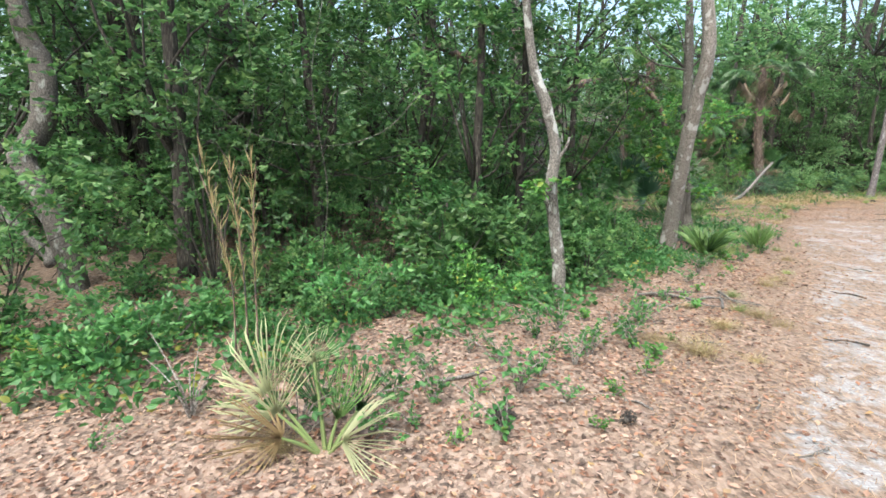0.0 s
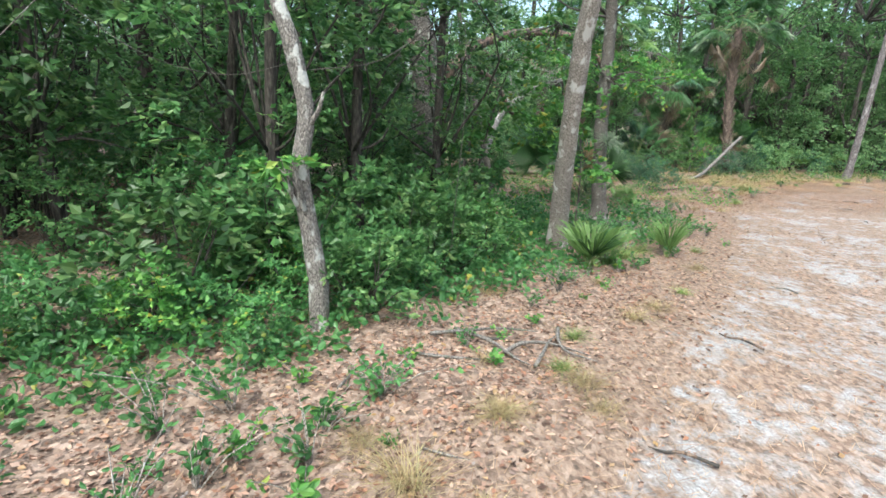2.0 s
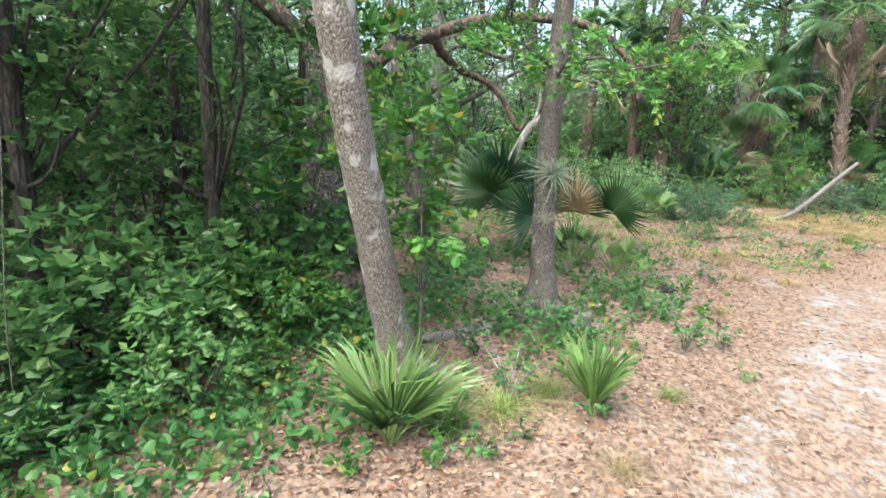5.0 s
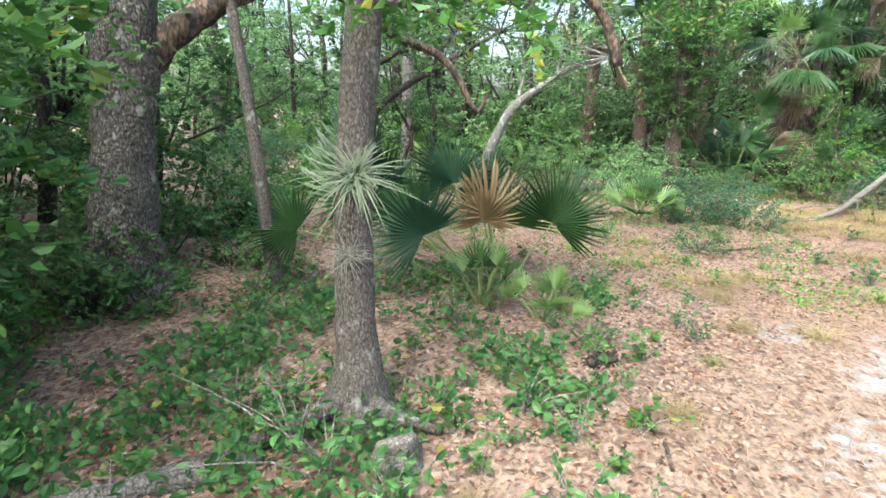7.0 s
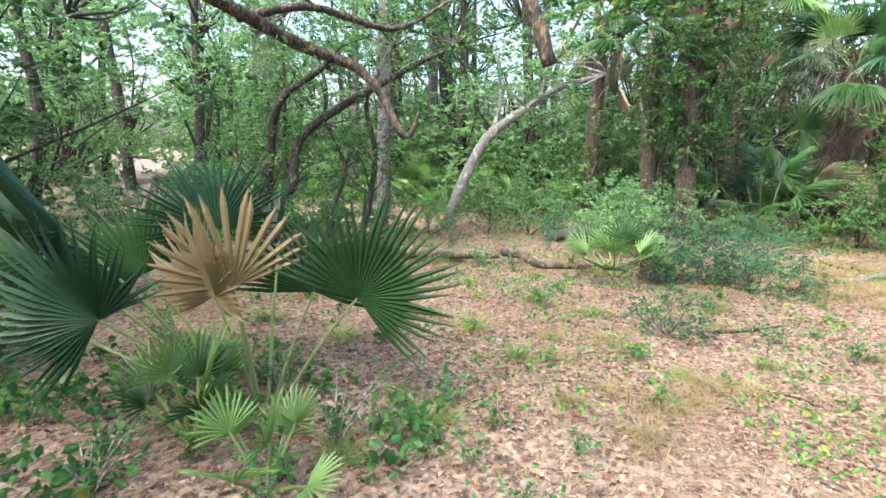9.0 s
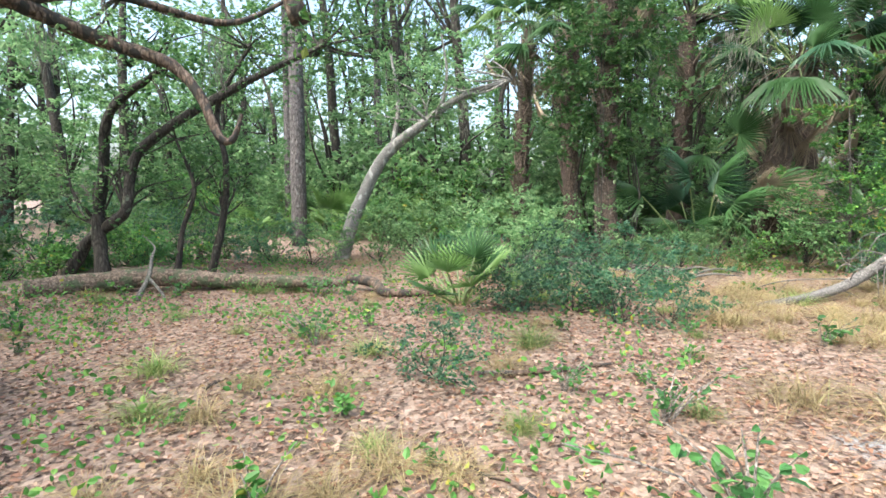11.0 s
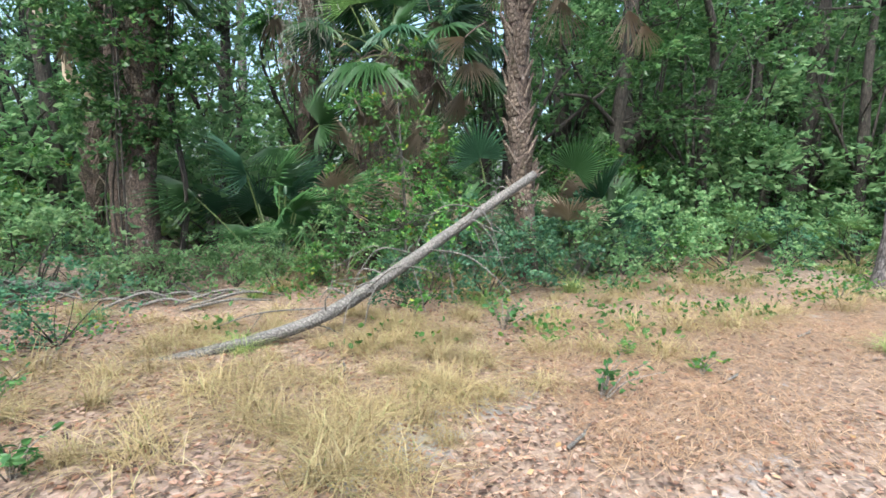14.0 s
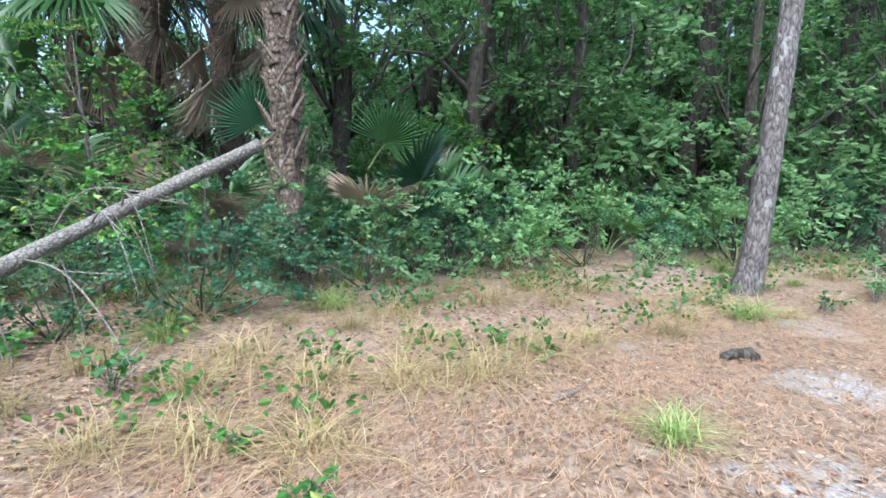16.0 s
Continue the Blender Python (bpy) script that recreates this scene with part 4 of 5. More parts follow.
fan_clump("half-withered palmetto with pale drooping fans", -.6, 2.62, [
    ((-0.92, 2.68, 0.30), (-.6, -.6, .8), 0.42, "limp", fan_pale),
    ((-0.85, 2.60, 0.22), (-.4, -.8, .8), 0.40, "limp", fan_pale),
    ((-0.68, 2.72, 0.46), (0, -.8, .5), 0.2, "limp", fan_pale),
    ((-0.55, 2.66, 0.16), cv, 0.32, "sheaf", fan_bright),
    ((-0.80, 2.50, 0.14), (-.5, -.6, .8), 0.34, "limp", fan_turning),
    ((-0.49, 2.52, 0.12), (.3, -.6, .9), 0.30, "limp", fan_pale),
    ((-0.66, 2.72, 0.20), cv, 0.36, "sheaf", fan_green),
    ((-0.45, 2.72, 0.18), (.5, -.5, .7), 0.32, "sheaf", fan_green),
])
wild_palmetto(5.2, 12.5, 8, .45, .26, [fan_bright, fan_green], "light green young palmetto below the larger one", "young")
model = wild_palmetto(2.0, 23.5, 11, .95, .5, [fan_bright, fan_bright, fan_green], "light green palmetto thicket plant", group="palmetto thicket")
for x, y in spread_points(34, -6, 9, 21.8, 32, 1.0, in_woods):
    copy_thing(model, scaled(x, y, 0, rng.uniform(0, 360), rng.uniform(.7, 1.2)))
for x, y in spread_points(12, 13, 26, 23.5, 30, 1.3, in_woods):
    copy_thing(model, scaled(x, y, 0, rng.uniform(0, 360), rng.uniform(.6, 1.0)))


# ---- the single trees ----
def placed_tree(name, label, pts, radii, bark, rough=.12, segs=14, flare=0.0, crowns=(), limbs=(), limb_skin=None):
    x0, y0 = pts[0][:2]
    tr = thing("tree" if not name else name, pose(x0, y0, 0), label, "tree")
    mv = lambda ps: [(x - x0, y - y0, z) for x, y, z in ps]
    part("trunk", mesh_of("trunk", *tube(mv(pts), radii, segs, rough, 10, 5.0, flare), bark, True), tr)
    for ps, rr in limbs:
        part("branch", mesh_of("branch", *tube(mv(ps), rr, 10, .22, 8, 6.0), limb_skin or bark, True), tr)
    for (cx, cy, cz), n, per, box, spread, size, mat in crowns:
        c, cloud = clumps(n, per, box, spread, size, shaped=name == "sapling")
        off = np.array([cx - x0, cy - y0, cz])
        part("crown", mesh_of("crown", cloud[0] + off, cloud[1], mat), tr)
        pick = rng.choice(len(c), min(8, len(c)), replace=False)
        tz = np.array(mv(pts))
        root = tz[np.argmin(np.abs(tz[:, 2] - (cz - .3)))]
        if np.linalg.norm(off - root) > 2.0:
            root = off + [0, 0, .25]
        tagged(part("branching", mesh_of("branching", *branchlets(c[pick] + off, root, min(.022, radii[0] * .3)), bark), tr), kind="stuff")
    return tr


placed_tree("tree", "crooked mossy trunk in the thicket", [(-3.96, 5.66, -.1), (-4.15, 5.77, .57), (-4.41, 5.86, 1.05), (-4.6, 5.92, 1.41), (-4.39, 6.0, 1.81), (-4.4, 6.09, 2.4), (-4.65, 6.2, 2.9), (-5.0, 6.4, 4.6)], [.13, .13, .13, .12, .08], mossy_bark,
            crowns=[((-4.6, 6.2, 4.6), 40, 60, (1.8, 1.6, 1.0), .3, .10, oak_leaf)])
placed_tree("tree", "slender grey trunk with pale lichen", [(1.34, 5.95, -.1), (1.31, 5.98, .4), (1.24, 6.0, .8), (1.19, 6.0, 1.2), (1.22, 6.05, 1.62), (1.1, 6.1, 2.1), (.92, 6.2, 2.7), (.7, 6.3, 4.5)], [.082, .07, .064, .06, .035], grey_bark,
            crowns=[((1.16, 5.85, 1.3), 5, 26, (.2, .2, .12), .09, .085, bright_leaf), ((.7, 6.4, 4.4), 34, 60, (1.5, 1.5, .9), .3, .10, oak_leaf)],
            limbs=[([(1.24, 6.02, 1.5), (1.32, 6.0, 1.62), (1.36, 6.0, 1.75)], [.025, .018, .012])])
placed_tree("tree", "leaning tree with pale scaly bark", [(3.84, 9.08, -.1), (3.77, 8.84, .5), (3.73, 8.64, 1.0), (3.68, 8.36, 1.7), (3.65, 8.09, 2.4), (3.62, 7.85, 3.2), (3.2, 7.8, 5.2)], [.14, .118, .112, .108, .10, .09, .06], brown_bark, flare=.15,
            crowns=[((3.0, 8.2, 5.0), 40, 60, (1.8, 1.8, .9), .32, .10, oak_leaf)])
air_tree = placed_tree("tree", "straight oak with lichen spots and flared roots", [(4.85, 10.62, -.1), (4.82, 10.68, .35), (4.78, 10.74, .9), (4.76, 10.85, 1.6), (4.77, 10.98, 2.3), (4.78, 11.1, 3.2), (4.7, 11.3, 5.2)], [.17, .12, .108, .103, .10, .09, .06], mossy_bark, flare=.35,
            crowns=[((5.0, 11.0, 4.4), 46, 60, (2.0, 1.8, .9), .32, .10, oak_leaf), ((5.15, 10.9, 2.38), 34, 34, (1.1, .6, .22), .13, .08, bright_leaf)],
            limbs=[([(4.84, 10.6, .12), (4.6, 10.3, .06), (4.35, 10.0, .03), (3.9, 9.62, -.02)], [.07, .05, .035, .012]), ([(4.9, 10.6, .1), (5.1, 10.55, .06), (5.35, 10.6, -.02)], [.06, .045, .02])])
HOOK = [(1.95, 12.42, 2.0), (2.3, 12.65, 2.4), (2.7, 13.3, 2.85), (2.75, 14.8, 3.1), (2.65, 16.0, 3.05), (2.9, 16.8, 2.82), (3.45, 17.2, 2.6), (3.8, 17.3, 2.25), (4.08, 17.28, 1.76), (4.22, 17.35, 1.72), (4.3, 17.42, 2.0)]
placed_tree("live_oak", "massive live oak with deeply furrowed bark", [(2.0, 11.95, -.1), (2.0, 11.97, .6), (1.96, 12.1, 1.2), (1.93, 12.25, 1.9), (1.85, 12.4, 2.6), (1.6, 12.6, 3.6), (1.4, 12.8, 5.5)], [.36, .285, .265, .265, .28, .2, .1], oak_bark, .2, 22, .2,
            crowns=[((1.8, 13.5, 5.6), 46, 50, (3.4, 3.0, 1.3), .36, .10, oak_leaf), ((3.0, 15.6, 4.2), 24, 55, (1.5, 1.6, .6), .3, .08, hazy_leaf), ((2.6, 17.4, 3.3), 22, 60, (1.5, 1.2, .5), .26, .07, hazy_leaf), ((4.2, 12.2, 3.0), 20, 50, (1.0, .8, .3), .22, .085, bright_leaf), ((6.9, 15.1, 2.95), 34, 46, (.9, .7, .4), .17, .07, bright_leaf)],
            limbs=[(HOOK, [.17, .13, .11, .09, .085, .08, .07, .06, .05, .04, .022]),
                   ([(2.6, 16.0, 3.0), (3.0, 16.9, 3.3), (3.7, 17.9, 3.2), (4.3, 18.6, 3.7)], [.06, .05, .04, .02]),
                   ([(2.72, 13.6, 2.93), (3.8, 14.6, 3.4), (5.2, 15.5, 3.5), (6.0, 15.75, 3.0), (6.31, 15.81, 2.3)], [.10, .09, .075, .07, .075]),
                   ([(1.9, 12.4, 2.5), (.8, 12.0, 3.3), (-.4, 11.9, 3.8)], [.14, .1, .06])], limb_skin=limb_bark)
placed_tree("tree", "thin mottled sapling trunk", [(3.3, 12.33, -.1), (3.15, 12.45, .6), (2.98, 12.6, 1.31), (2.79, 12.75, 2.03), (2.6, 12.9, 2.7), (2.3, 13.1, 4.2)], [.085, .065, .06, .055, .05, .03], mossy_bark,
            crowns=[((2.4, 13.1, 3.9), 22, 50, (1.1, 1.1, .7), .3, .10, oak_leaf)])
placed_tree("tree", "pale bent tree leaning over the clearing", [(3.62, 20.4, -.1), (3.8, 20.5, .6), (4.1, 20.72, 1.4), (4.38, 20.88, 1.86), (5.0, 21.05, 2.33), (5.55, 21.2, 2.7), (6.4, 21.3, 2.95)], [.14, .115, .105, .10, .075, .06, .035], pale_bark,
            crowns=[((4.6, 20.9, 2.6), 26, 60, (1.0, .7, .6), .2, .065, hazy_leaf), ((5.5, 21.2, 3.2), 26, 60, (1.1, .6, .5), .2, .065, hazy_leaf)],
            limbs=[([(4.4, 20.9, 1.9), (4.5, 20.95, 2.6), (4.35, 21.0, 3.5)], [.05, .035, .02]), ([(5.2, 21.1, 2.45), (5.3, 21.2, 3.1), (5.2, 21.2, 3.8)], [.035, .025, .012])])
placed_tree("pine", "straight tall pine with plated grey bark", [(16.9, 21.42, -.1), (16.98, 21.45, .6), (17.08, 21.52, 1.3), (17.2, 21.62, 2.2), (17.35, 21.75, 3.2), (18.0, 22.3, 8.0), (18.4, 22.8, 13.0)], [.15, .12, .113, .108, .105, .09, .05], pine_bark, .10, 18, .12,
            crowns=[((18.4, 22.8, 12.4), 40, 60, (2.0, 2.0, 1.6), .4, .16, hazy_leaf)])
for x, y, h, r in ((1.2, 22.5, 11, .16), (-2.0, 34.9, 14, .17), (3.6, 30.0, 13, .14), (5.0, 33.0, 14, .15), (0.2, 28.0, 12, .12), (-1.0, 25.0, 10, .11), (20.5, 28.5, 12, .12)):
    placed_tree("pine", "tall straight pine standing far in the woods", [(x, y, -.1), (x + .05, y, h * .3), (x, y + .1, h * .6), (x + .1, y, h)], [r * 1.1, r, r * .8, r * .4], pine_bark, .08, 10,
                crowns=[((x, y, h * .95), 26, 45, (1.7, 1.7, 1.6), .4, .2, hazy_leaf)])
placed_tree("tree", "dark forked oak behind the palmettos", [(14.6, 24.6, -.1), (14.65, 24.6, 1.2), (14.6, 24.7, 2.4), (14.8, 24.8, 4.0), (15.0, 25.0, 6.5)], [.17, .14, .13, .10, .05], dark_bark, .2, 10,
            crowns=[((14.9, 24.6, 4.6), 40, 70, (2.2, 1.8, 1.0), .3, .10, oak_leaf), ((16.0, 24.0, 2.6), 30, 60, (1.3, .8, .5), .24, .09, oak_leaf), ((13.9, 23.9, 1.6), 18, 60, (.7, .5, .3), .2, .08, bright_leaf)],
            limbs=[([(14.63, 24.65, 1.9), (15.2, 24.4, 2.4), (15.9, 24.2, 2.9)], [.07, .06, .03]), ([(14.6, 24.7, 2.3), (14.0, 24.4, 2.75), (13.5, 24.2, 2.8)], [.05, .04, .02])])
# dark twisted scrub oaks at the far side of the clearing
for pts, rr in (([(1.9, 17.4, -.1), (1.7, 17.5, .7), (1.75, 17.6, 1.5), (1.95, 17.6, 2.2), (2.6, 17.8, 2.7)], [.16, .14, .12, .10, .06]),
                ([(2.9, 18.2, -.1), (3.1, 18.3, .8), (3.15, 18.35, 1.5), (3.0, 18.4, 2.3), (3.4, 18.6, 3.1)], [.10, .08, .07, .06, .04]),
                ([(2.5, 18.0, -.1), (2.55, 18.1, .6), (2.7, 18.2, 1.2), (2.3, 18.3, 1.9)], [.08, .06, .05, .03]),
                ([(1.2, 17.3, -.1), (1.5, 17.5, .5), (2.1, 17.6, .9), (2.2, 17.8, 1.7), (3.2, 18.4, 2.5), (4.2, 19.2, 3.2)], [.14, .13, .12, .11, .10, .05])):
    placed_tree("scrub_oak", "dark twisted scrub oak with mossy limbs", pts, [q * .6 for q in rr], dark_bark, .3, 10,
                crowns=[((pts[-1][0], pts[-1][1], pts[-1][2] + .3), 34, 45, (1.2, .9, .6), .24, .07, oak_leaf), ((pts[2][0] - .4, pts[2][1] + .2, 1.4), 26, 42, (.9, .5, .7), .2, .065, oak_leaf)])

sap = placed_tree("sapling", "thin sapling with fresh yellow-green leaves", [(3.98, 8.9, -.05), (4.0, 8.88, .6), (3.97, 8.86, 1.2), (3.85, 8.95, 1.9)], [.012, .01, .008, .004], mossy_bark, 0, 6,
            crowns=[((4.12, 8.76, 1.08), 8, 14, (.2, .16, .1), .07, .075, bright_leaf), ((3.76, 8.98, 1.5), 40, 22, (.42, .3, .6), .10, .075, bright_leaf)])
placed_tree("sapling", "leafy sapling leaning out of the thicket", [(2.6, 9.9, -.05), (2.75, 9.85, .8), (2.9, 9.8, 1.6), (3.1, 9.8, 2.3)], [.02, .018, .014, .008], mossy_bark, 0, 6,
            crowns=[((3.0, 9.9, 2.0), 26, 40, (.75, .6, .7), .17, .10, bright_leaf), ((2.8, 10.0, 1.0), 16, 40, (.55, .5, .5), .15, .09, ground_leaf)])
placed_tree("sapling", "bright young shrub-tree behind the fallen trunk", [(11.0, 21.0, -.05), (11.0, 21.0, .7), (10.95, 21.0, 1.5), (10.9, 21.0, 2.3)], [.025, .02, .014, .006], mossy_bark, 0, 6,
            crowns=[((10.95, 21.0, 1.65), 52, 44, (.6, .4, .8), .13, .05, bright_leaf), ((11.4, 20.9, 1.0), 24, 40, (.55, .4, .35), .12, .05, bright_leaf), ((10.5, 20.9, .8), 26, 40, (.55, .4, .4), .12, .05, oak_leaf)])

# vines round the old palm
vine = thing("climbing_vine", pose(7.9, 21.35, 0), "thick green vine cloaking the palm trunk", "vine")
for cx, cz, bx, n in ((0, 2.5, (.5, .5, 1.3), 100), (-.5, 3.1, (.5, .5, 1.3), 70), (.5, 3.4, (.55, .4, 1.3), 70)):
    c, cloud = clumps(n, 46, bx, .14, .075)
    part("foliage", mesh_of("foliage", cloud[0] + [cx, -.15, cz], cloud[1], oak_leaf), vine)
for k in range(10):
    a = rng.uniform(0, 6.28)
    x, y = .42 * math.cos(a), .35 * math.sin(a)
    part("stem", mesh_of("stem", *tube([(x * .8, y * .8, -.03), (x * 1.2, y, 1.0), (x * .8, y * 1.1, 2.2), (x, y, 3.6)], [.014, .012, .01, .006], 5, .2, 5), dark_bark), vine)


# ---- logs, sticks and small things ----
def loose_log(name, label, pts, radii, mat, category="log", segs=12, rough=.15, twigs=()):
    lg = thing(name, pose(*pts[0][:2], 0), label, category)
    mv = lambda ps: [(x - pts[0][0], y - pts[0][1], z) for x, y, z in ps]
    part("stem", mesh_of("stem", *tube(mv(pts), radii, segs, rough, 8, 7.0), mat, True), lg)
    for ps, rr in twigs:
        part("twig", mesh_of("twig", *tube(mv(ps), rr, 6, .1, 5), dead_wood, True), lg)
    return lg


LOG = [(9.2, 17.97, -.02), (9.8, 18.47, .01), (10.2, 18.81, .06), (10.52, 19.06, .16), (10.86, 19.34, .35), (11.3, 19.7, .63), (11.8, 20.12, .95), (12.36, 20.58, 1.3)]
twigs = []
for u in (.36, .42, .46, .5, .54, .58, .6, .62, .66, .68, .7, .74, .78, .8, .82, .86, .9, .94):
    p = spline(LOG, 20)[int(u * 140)]
    o = rng.normal(size=3) * [.35, .3, .12]
    e = p + o * 1.3 + [.1, -.2, -.7 * p[2]]
    twigs.append(([p, p + o * .6 + [0, -.08, .02], p + o + [.05, -.15, -.25 * p[2]], e], [.007, .006, .0045, .002]))
    twigs.append(([p + o * .6 + [0, -.08, .02], p + o * .9 + rng.normal(size=3) * .12, p + o * 1.3 + rng.normal(size=3) * .2 + [0, 0, -.1]], [.004, .003, .0015]))
loose_log("dead_tree", "grey fallen dead tree propped at an angle with bare twigs", LOG, [.035, .043, .05, .053, .05, .047, .045], dead_wood, "fallen tree", twigs=twigs)
splint = rng.normal(size=(7, 2)) * .03
tip = bpy.data.objects["dead_tree"]
part("splinters", mesh_of("splinters", *join(*[tube([(12.34 - 9.2 + a, 20.56 - 17.97 + b * .6, 1.28), (12.46 - 9.2 + a * 1.5, 20.66 - 17.97, 1.36 + b)], [.018, .003], 5, per=2) for a, b in splint]), limb_bark), tip, "pale splintered broken end")
loose_log("fallen_log", "long brown fallen limb lying in the clearing", [(2.45, 16.1, .09), (2.75, 16.7, .11), (3.3, 17.1, .14), (4.0, 17.35, .10), (4.6, 17.55, .09), (5.4, 17.75, .09)], [.13, .12, .11, .09, .08, .05], fallen_wood)
loose_log("fallen_branch", "curved tan fallen branch with peeling bark", [(5.3, 18.0, .10), (5.7, 17.85, .09), (6.0, 17.6, .04), (6.5, 17.65, .05), (6.9, 17.8, .03)], [.06, .06, .05, .035, .015], limb_bark, "branch")
loose_log("fallen_branch", "weathered grey log half hidden by brush", [(5.75, 19.7, .10), (6.3, 20.2, .16), (6.9, 20.3, .14), (7.5, 20.6, .07)], [.09, .08, .08, .05], dead_wood, "branch")
loose_log("dead_branch", "bleached forked dead branch standing in grass", [(3.55, 16.55, -.02), (3.5, 16.75, .2), (3.4, 16.9, .42)], [.03, .025, .015], dead_wood, "branch",
          twigs=[([(3.5, 16.75, .2), (3.75, 16.7, .05), (3.85, 16.65, 0)], [.02, .015, .01]), ([(3.4, 16.9, .42), (3.2, 17.1, .5), (2.9, 17.2, .62)], [.015, .01, .005])])
loose_log("grey_root", "flat grey weathered root along the ground", [(4.55, 10.1, .0), (4.3, 9.85, .015), (4.0, 9.62, .01), (3.55, 9.3, -.02)], [.04, .065, .05, .02], dead_wood, "root")
loose_log("dead_stalk", "leaning grey dead limb in the bushes", [(-4.2, 5.6, .3), (-4.3, 5.73, .39), (-4.62, 5.78, .65), (-4.9, 5.85, .9)], [.05, .06, .055, .04], dead_wood, "branch")
stump = thing("stump", pose(5.2, 10.3, 0), "low grey weathered tree stump", "stump")
part("wood", mesh_of("wood", *tube([(0, 0, -.05), (0, 0, .05), (-.02, .02, .1)], [.14, .115, .085], 16, .35, 5, 8.0), dead_wood), stump)
lump = thing("bark_clod", pose(15.5, 19.5, at_ground(15.5, 19.5)), "dark clod of rotten bark on the ground", "clod")
part("clod", mesh_of("clod", *tube([(-.13, 0, .012), (-.04, .02, .03), (.05, 0, .035), (.13, .02, .012)], [.02, .038, .042, .02], 10, .5, 6, 14.0), dark_bark, True), lump)
for a in ((-1.42, 3.75), (-1.36, 3.8), (-1.5, 3.72)):
    dx = rng.normal() * .03
    st = thing("dry_stalk", pose(*a, 0), "tall straw-coloured dead grass stalk", "dry stalk", "dry stalks")
    top = 1.5 + rng.uniform(-.1, .08)
    part("stem", mesh_of("stem", *tube([(0, 0, -.02), (-.04, .1, .6), (-.10 + dx, .18, 1.05), (-.16 + dx * 3, .25, top)], [.008, .007, .006, .004], 5, per=4), limb_bark), st)
    q = np.array([[-.04 - .12 * u + dx * 2 * u, .1 + .15 * u, .55 + (top - .55) * u] for u in rng.uniform(0, 1, 90)])
    part("seed_head", mesh_of("seed_head", *leaf_cloud(q, rng.normal(size=q.shape) * [.25, .25, .2] + [0, 0, 1], .14, .05), grass_dry), st)
sticks = [(7.96, 15.58, 20, .5), (8.18, 15.7, 35, .7), (10.72, 15.85, -10, .4), (14.21, 18.98, 40, .4), (2.3, 4.4, -20, .25), (.85, 4.12, 25, .35), (6.47, 10.75, 100, .45), (2.3, 5.5, -8, .5), (2.6, 5.9, -15, .6), (.2, 3.6, 30, .6), (4.9, 9.2, 70, .5), (12.0, 17.3, 55, .3)]
sticks += [(x, y, rng.uniform(0, 180), rng.uniform(.15, .4)) for x, y in spread_points(70, -1, 16, 2.5, 20, .5, lambda x, y: not in_woods(x, y))]
for x, y, a, ln in sticks:
    o = np.array([math.cos(radians(a)), math.sin(radians(a))]) * ln * .5
    r = .006 + .018 * (ln - .15)
    z = at_ground(x, y) + r * .7
    pts = [(-o[0], -o[1], 0), (o[1] * .12, -o[0] * .12, .012), (o[0] * .5, o[1] * .5, .0), (o[0], o[1], .006)]
    st = new("stick", mesh_of("stick", *tube(pts, [r, r, r * .8, r * .4], 6, .2, 3), dead_wood if rng.uniform() < .6 else limb_bark, True))
    st.matrix_basis = pose(x, y, z)
    tagged(st, "dry broken stick on the leaf litter", "stick", "sticks")

for x, y, a, ln in [(rng.uniform(7.4, 9.4), rng.uniform(19.9, 21.0), rng.uniform(-30, 40), rng.uniform(.4, 1.1)) for _ in range(22)]:
    o = np.array([math.cos(radians(a)), math.sin(radians(a)), 0]) * ln * .5
    zz = rng.uniform(.02, .12)
    st = new("dead_branch", mesh_of("dead_branch", *tube([-o, [0, .05, zz], o * .6 + [0, 0, zz * .6], o + [0, 0, .01]], [.016, .015, .012, .005], 6, .2, 4), dead_wood, True))
    st.matrix_basis = pose(x, y, at_ground(x, y) + .012)
    tagged(st, "bleached dead branch in a brush heap", "branch", "brush heap")
for x, y, s in ((6.24, 11.65, 1.2), (0.36, 2.95, 1.2), (6.16, 11.59, 1.1), (1.1, 2.9, 0.8)):
    cone = thing("pine_cone", scaled(x, y, at_ground(x, y), rng.uniform(0, 360), s), "dark open pine cone on the leaf litter", "pine cone", "pine cones")
    part("core", mesh_of("core", *tube([(-.06, 0, .035), (0, 0, .04), (.06, 0, .03)], [.018, .03, .012], 8, .2, 4), dark_bark, True), cone)
    q = np.array([(u, .028 * math.cos(w), .038 + .028 * math.sin(w)) for u, w in zip(np.linspace(-.055, .055, 46), np.arange(46) * 2.4)])
    tagged(part("scales", mesh_of("scales", *leaf_cloud(q, (q - [0, 0, .038]) * [.6, 1, 1] + [.012, 0, 0], .032, .7, .3), dark_bark), cone), kind="stuff")
for pts in ([(2.19, 5.84, 0.03), (2.52, 5.9, 0.05), (2.76, 6.0, 0.03), (3.02, 5.92, 0.05)], [(2.91, 5.37, 0.03), (3.01, 5.59, 0.05), (3.08, 5.78, 0.03), (3.15, 5.86, 0.05)], [(2.72, 5.56, 0.03), (2.87, 5.69, 0.05), (3.1, 5.75, 0.03), (3.33, 5.52, 0.05)], [(2.38, 5.96, 0.03), (2.63, 5.71, 0.05), (2.79, 5.48, 0.03), (2.87, 5.34, 0.05)], [(3.21, 6.06, 0.03), (3.15, 5.78, 0.05), (3.19, 5.62, 0.03), (3.35, 5.44, 0.05)]):
    br = new("dry_branch", mesh_of("dry_branch", *tube(pts, [.016, .013, .009, .004], 6, .25, 5), dead_wood, True))
    tagged(br, "thin grey dry branch lying in grass", "branch", "dry branches")

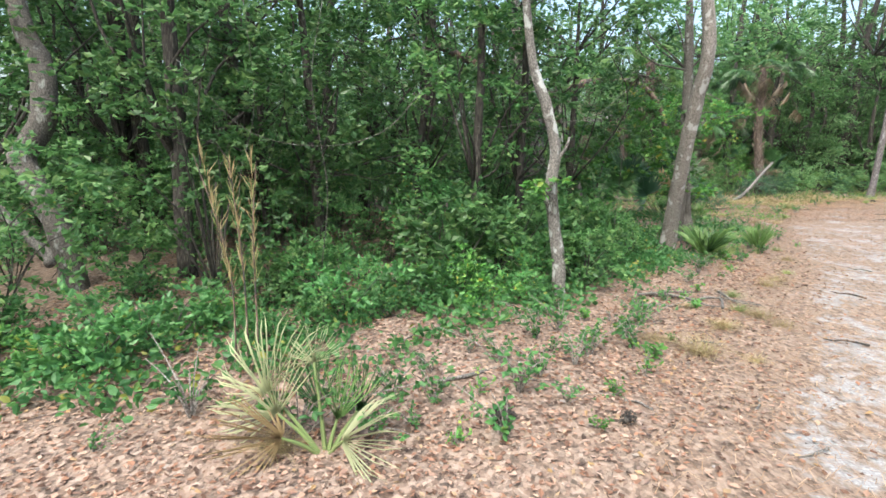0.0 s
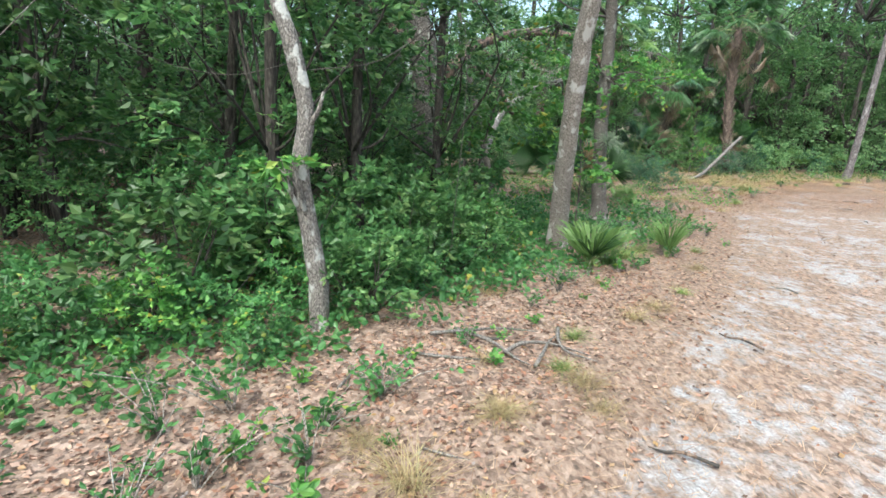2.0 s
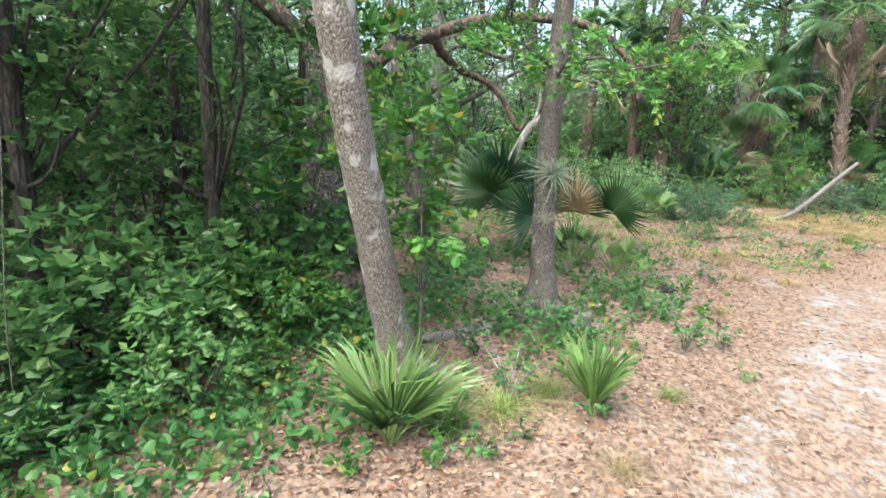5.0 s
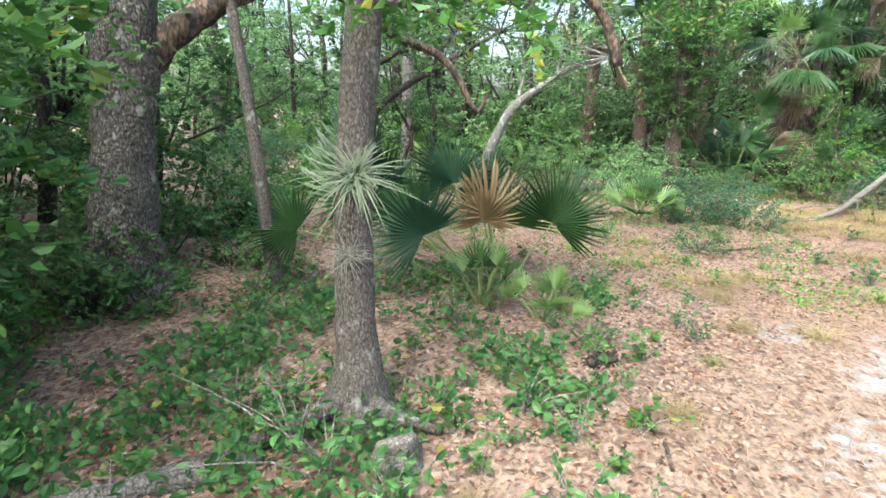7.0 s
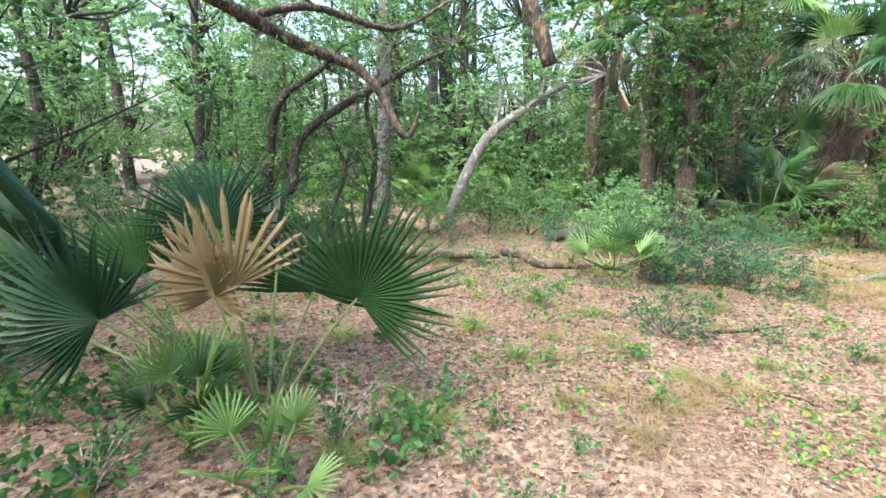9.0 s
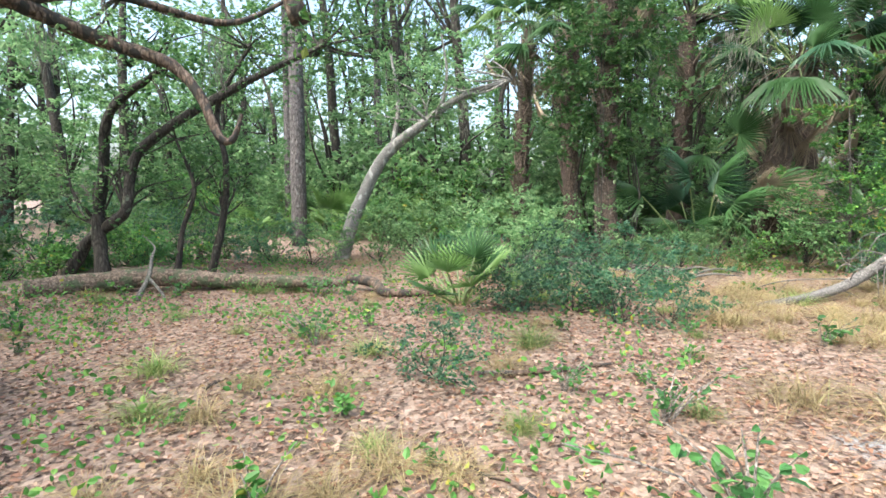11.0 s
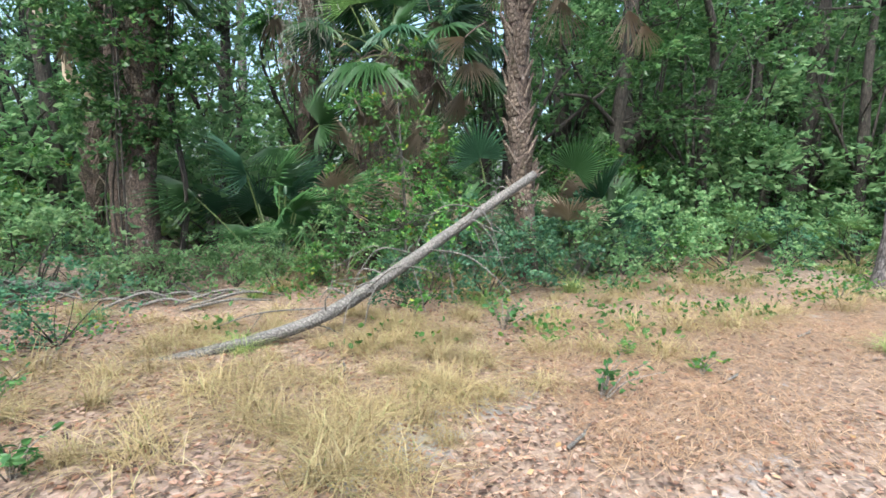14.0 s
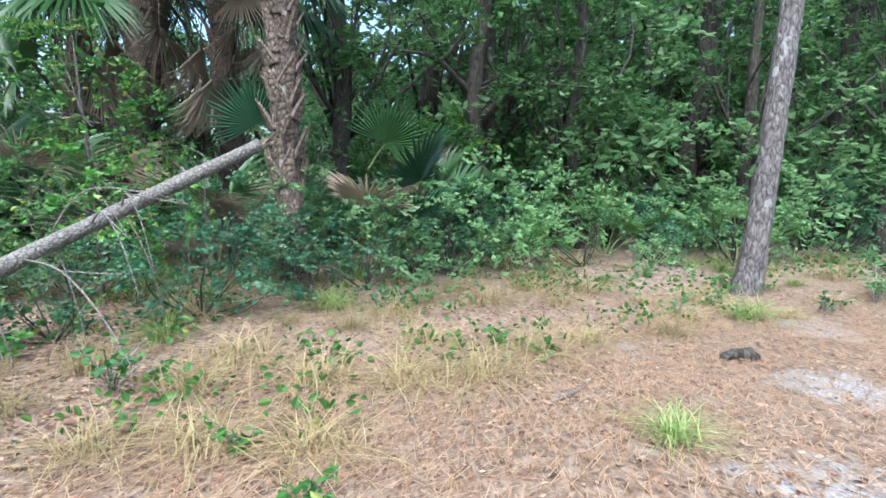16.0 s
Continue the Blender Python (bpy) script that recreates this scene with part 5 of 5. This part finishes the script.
# air plants on the oak
for (x, y, z), n, ln, mat, lab in (((4.83, 10.66, 1.33), 110, .27, air_leaf, "spiky silvery air plant on the trunk"), ((4.80, 10.62, .92), 110, .15, moss_strand, "grey-brown withered air plant on the trunk")):
    v, f = blades(n, ln, .009 if ln > .2 else .004, 1.7, .02)
    ap = new("air_plant", mesh_of("air_plant", v, f, mat))
    ap.matrix_basis = pose(x, y, z, 42, 0, 12)
    tagged(ap, lab, "air plant")

# hanging vines in the thicket
for pts in ([(2.35, 7.4, .05), (2.38, 7.4, .8), (2.42, 7.45, 1.6), (2.40, 7.5, 2.3), (2.2, 7.6, 3.4)], [(-.2, 5.5, 2.2), (-.6, 5.3, 1.75), (-1.2, 5.2, 1.6), (-1.9, 5.2, 1.75), (-2.6, 5.4, 2.4)],
            [(-2.0, 5.4, .5), (-2.05, 5.4, 1.2), (-1.9, 5.5, 2.0), (-2.0, 5.6, 3.0)], [(-1.2, 5.2, .4), (-1.15, 5.3, 1.2), (-1.3, 5.4, 2.2), (-1.2, 5.5, 3.0)], [(1.1, 6.2, 1.95), (.5, 6.4, 1.85), (-.2, 6.5, 2.0), (-1.0, 6.6, 2.5)],
            [(1.25, 6.1, 1.9), (1.7, 6.3, 2.0), (2.1, 6.5, 2.3)]):
    vn = new("hanging_vine", mesh_of("hanging_vine", *tube(pts, [.004, .0035, .003, .003], 5, .3, 8), mossy_bark, True))
    tagged(vn, "thin bare grey vine hanging among leaves", "vine", "hanging vines")

# beards of moss
for x, y, z, h in ((9.6, 21.4, 3.4, 1.0), (9.9, 21.6, 3.6, .9), (2.6, 16.4, 2.95, .5), (3.6, 17.8, 3.1, .6), (5.6, 21.2, 2.9, .7), (8.6, 21.6, 3.8, 1.2)):
    n = 150
    c = rng.normal(size=(n, 3)) * [.09, .09, .0] + np.stack([np.zeros(n), np.zeros(n), -h * rng.uniform(0, 1, n) ** 1.4], 1)
    ms = new("hanging_moss", mesh_of("hanging_moss", *leaf_cloud(c, rng.normal(size=(n, 3)) * .25 + [0, 0, -1], .16, .06), moss_strand))
    ms.matrix_basis = pose(x, y, z)
    tagged(ms, "grey beard of moss hanging from a branch", "moss", "moss beards")
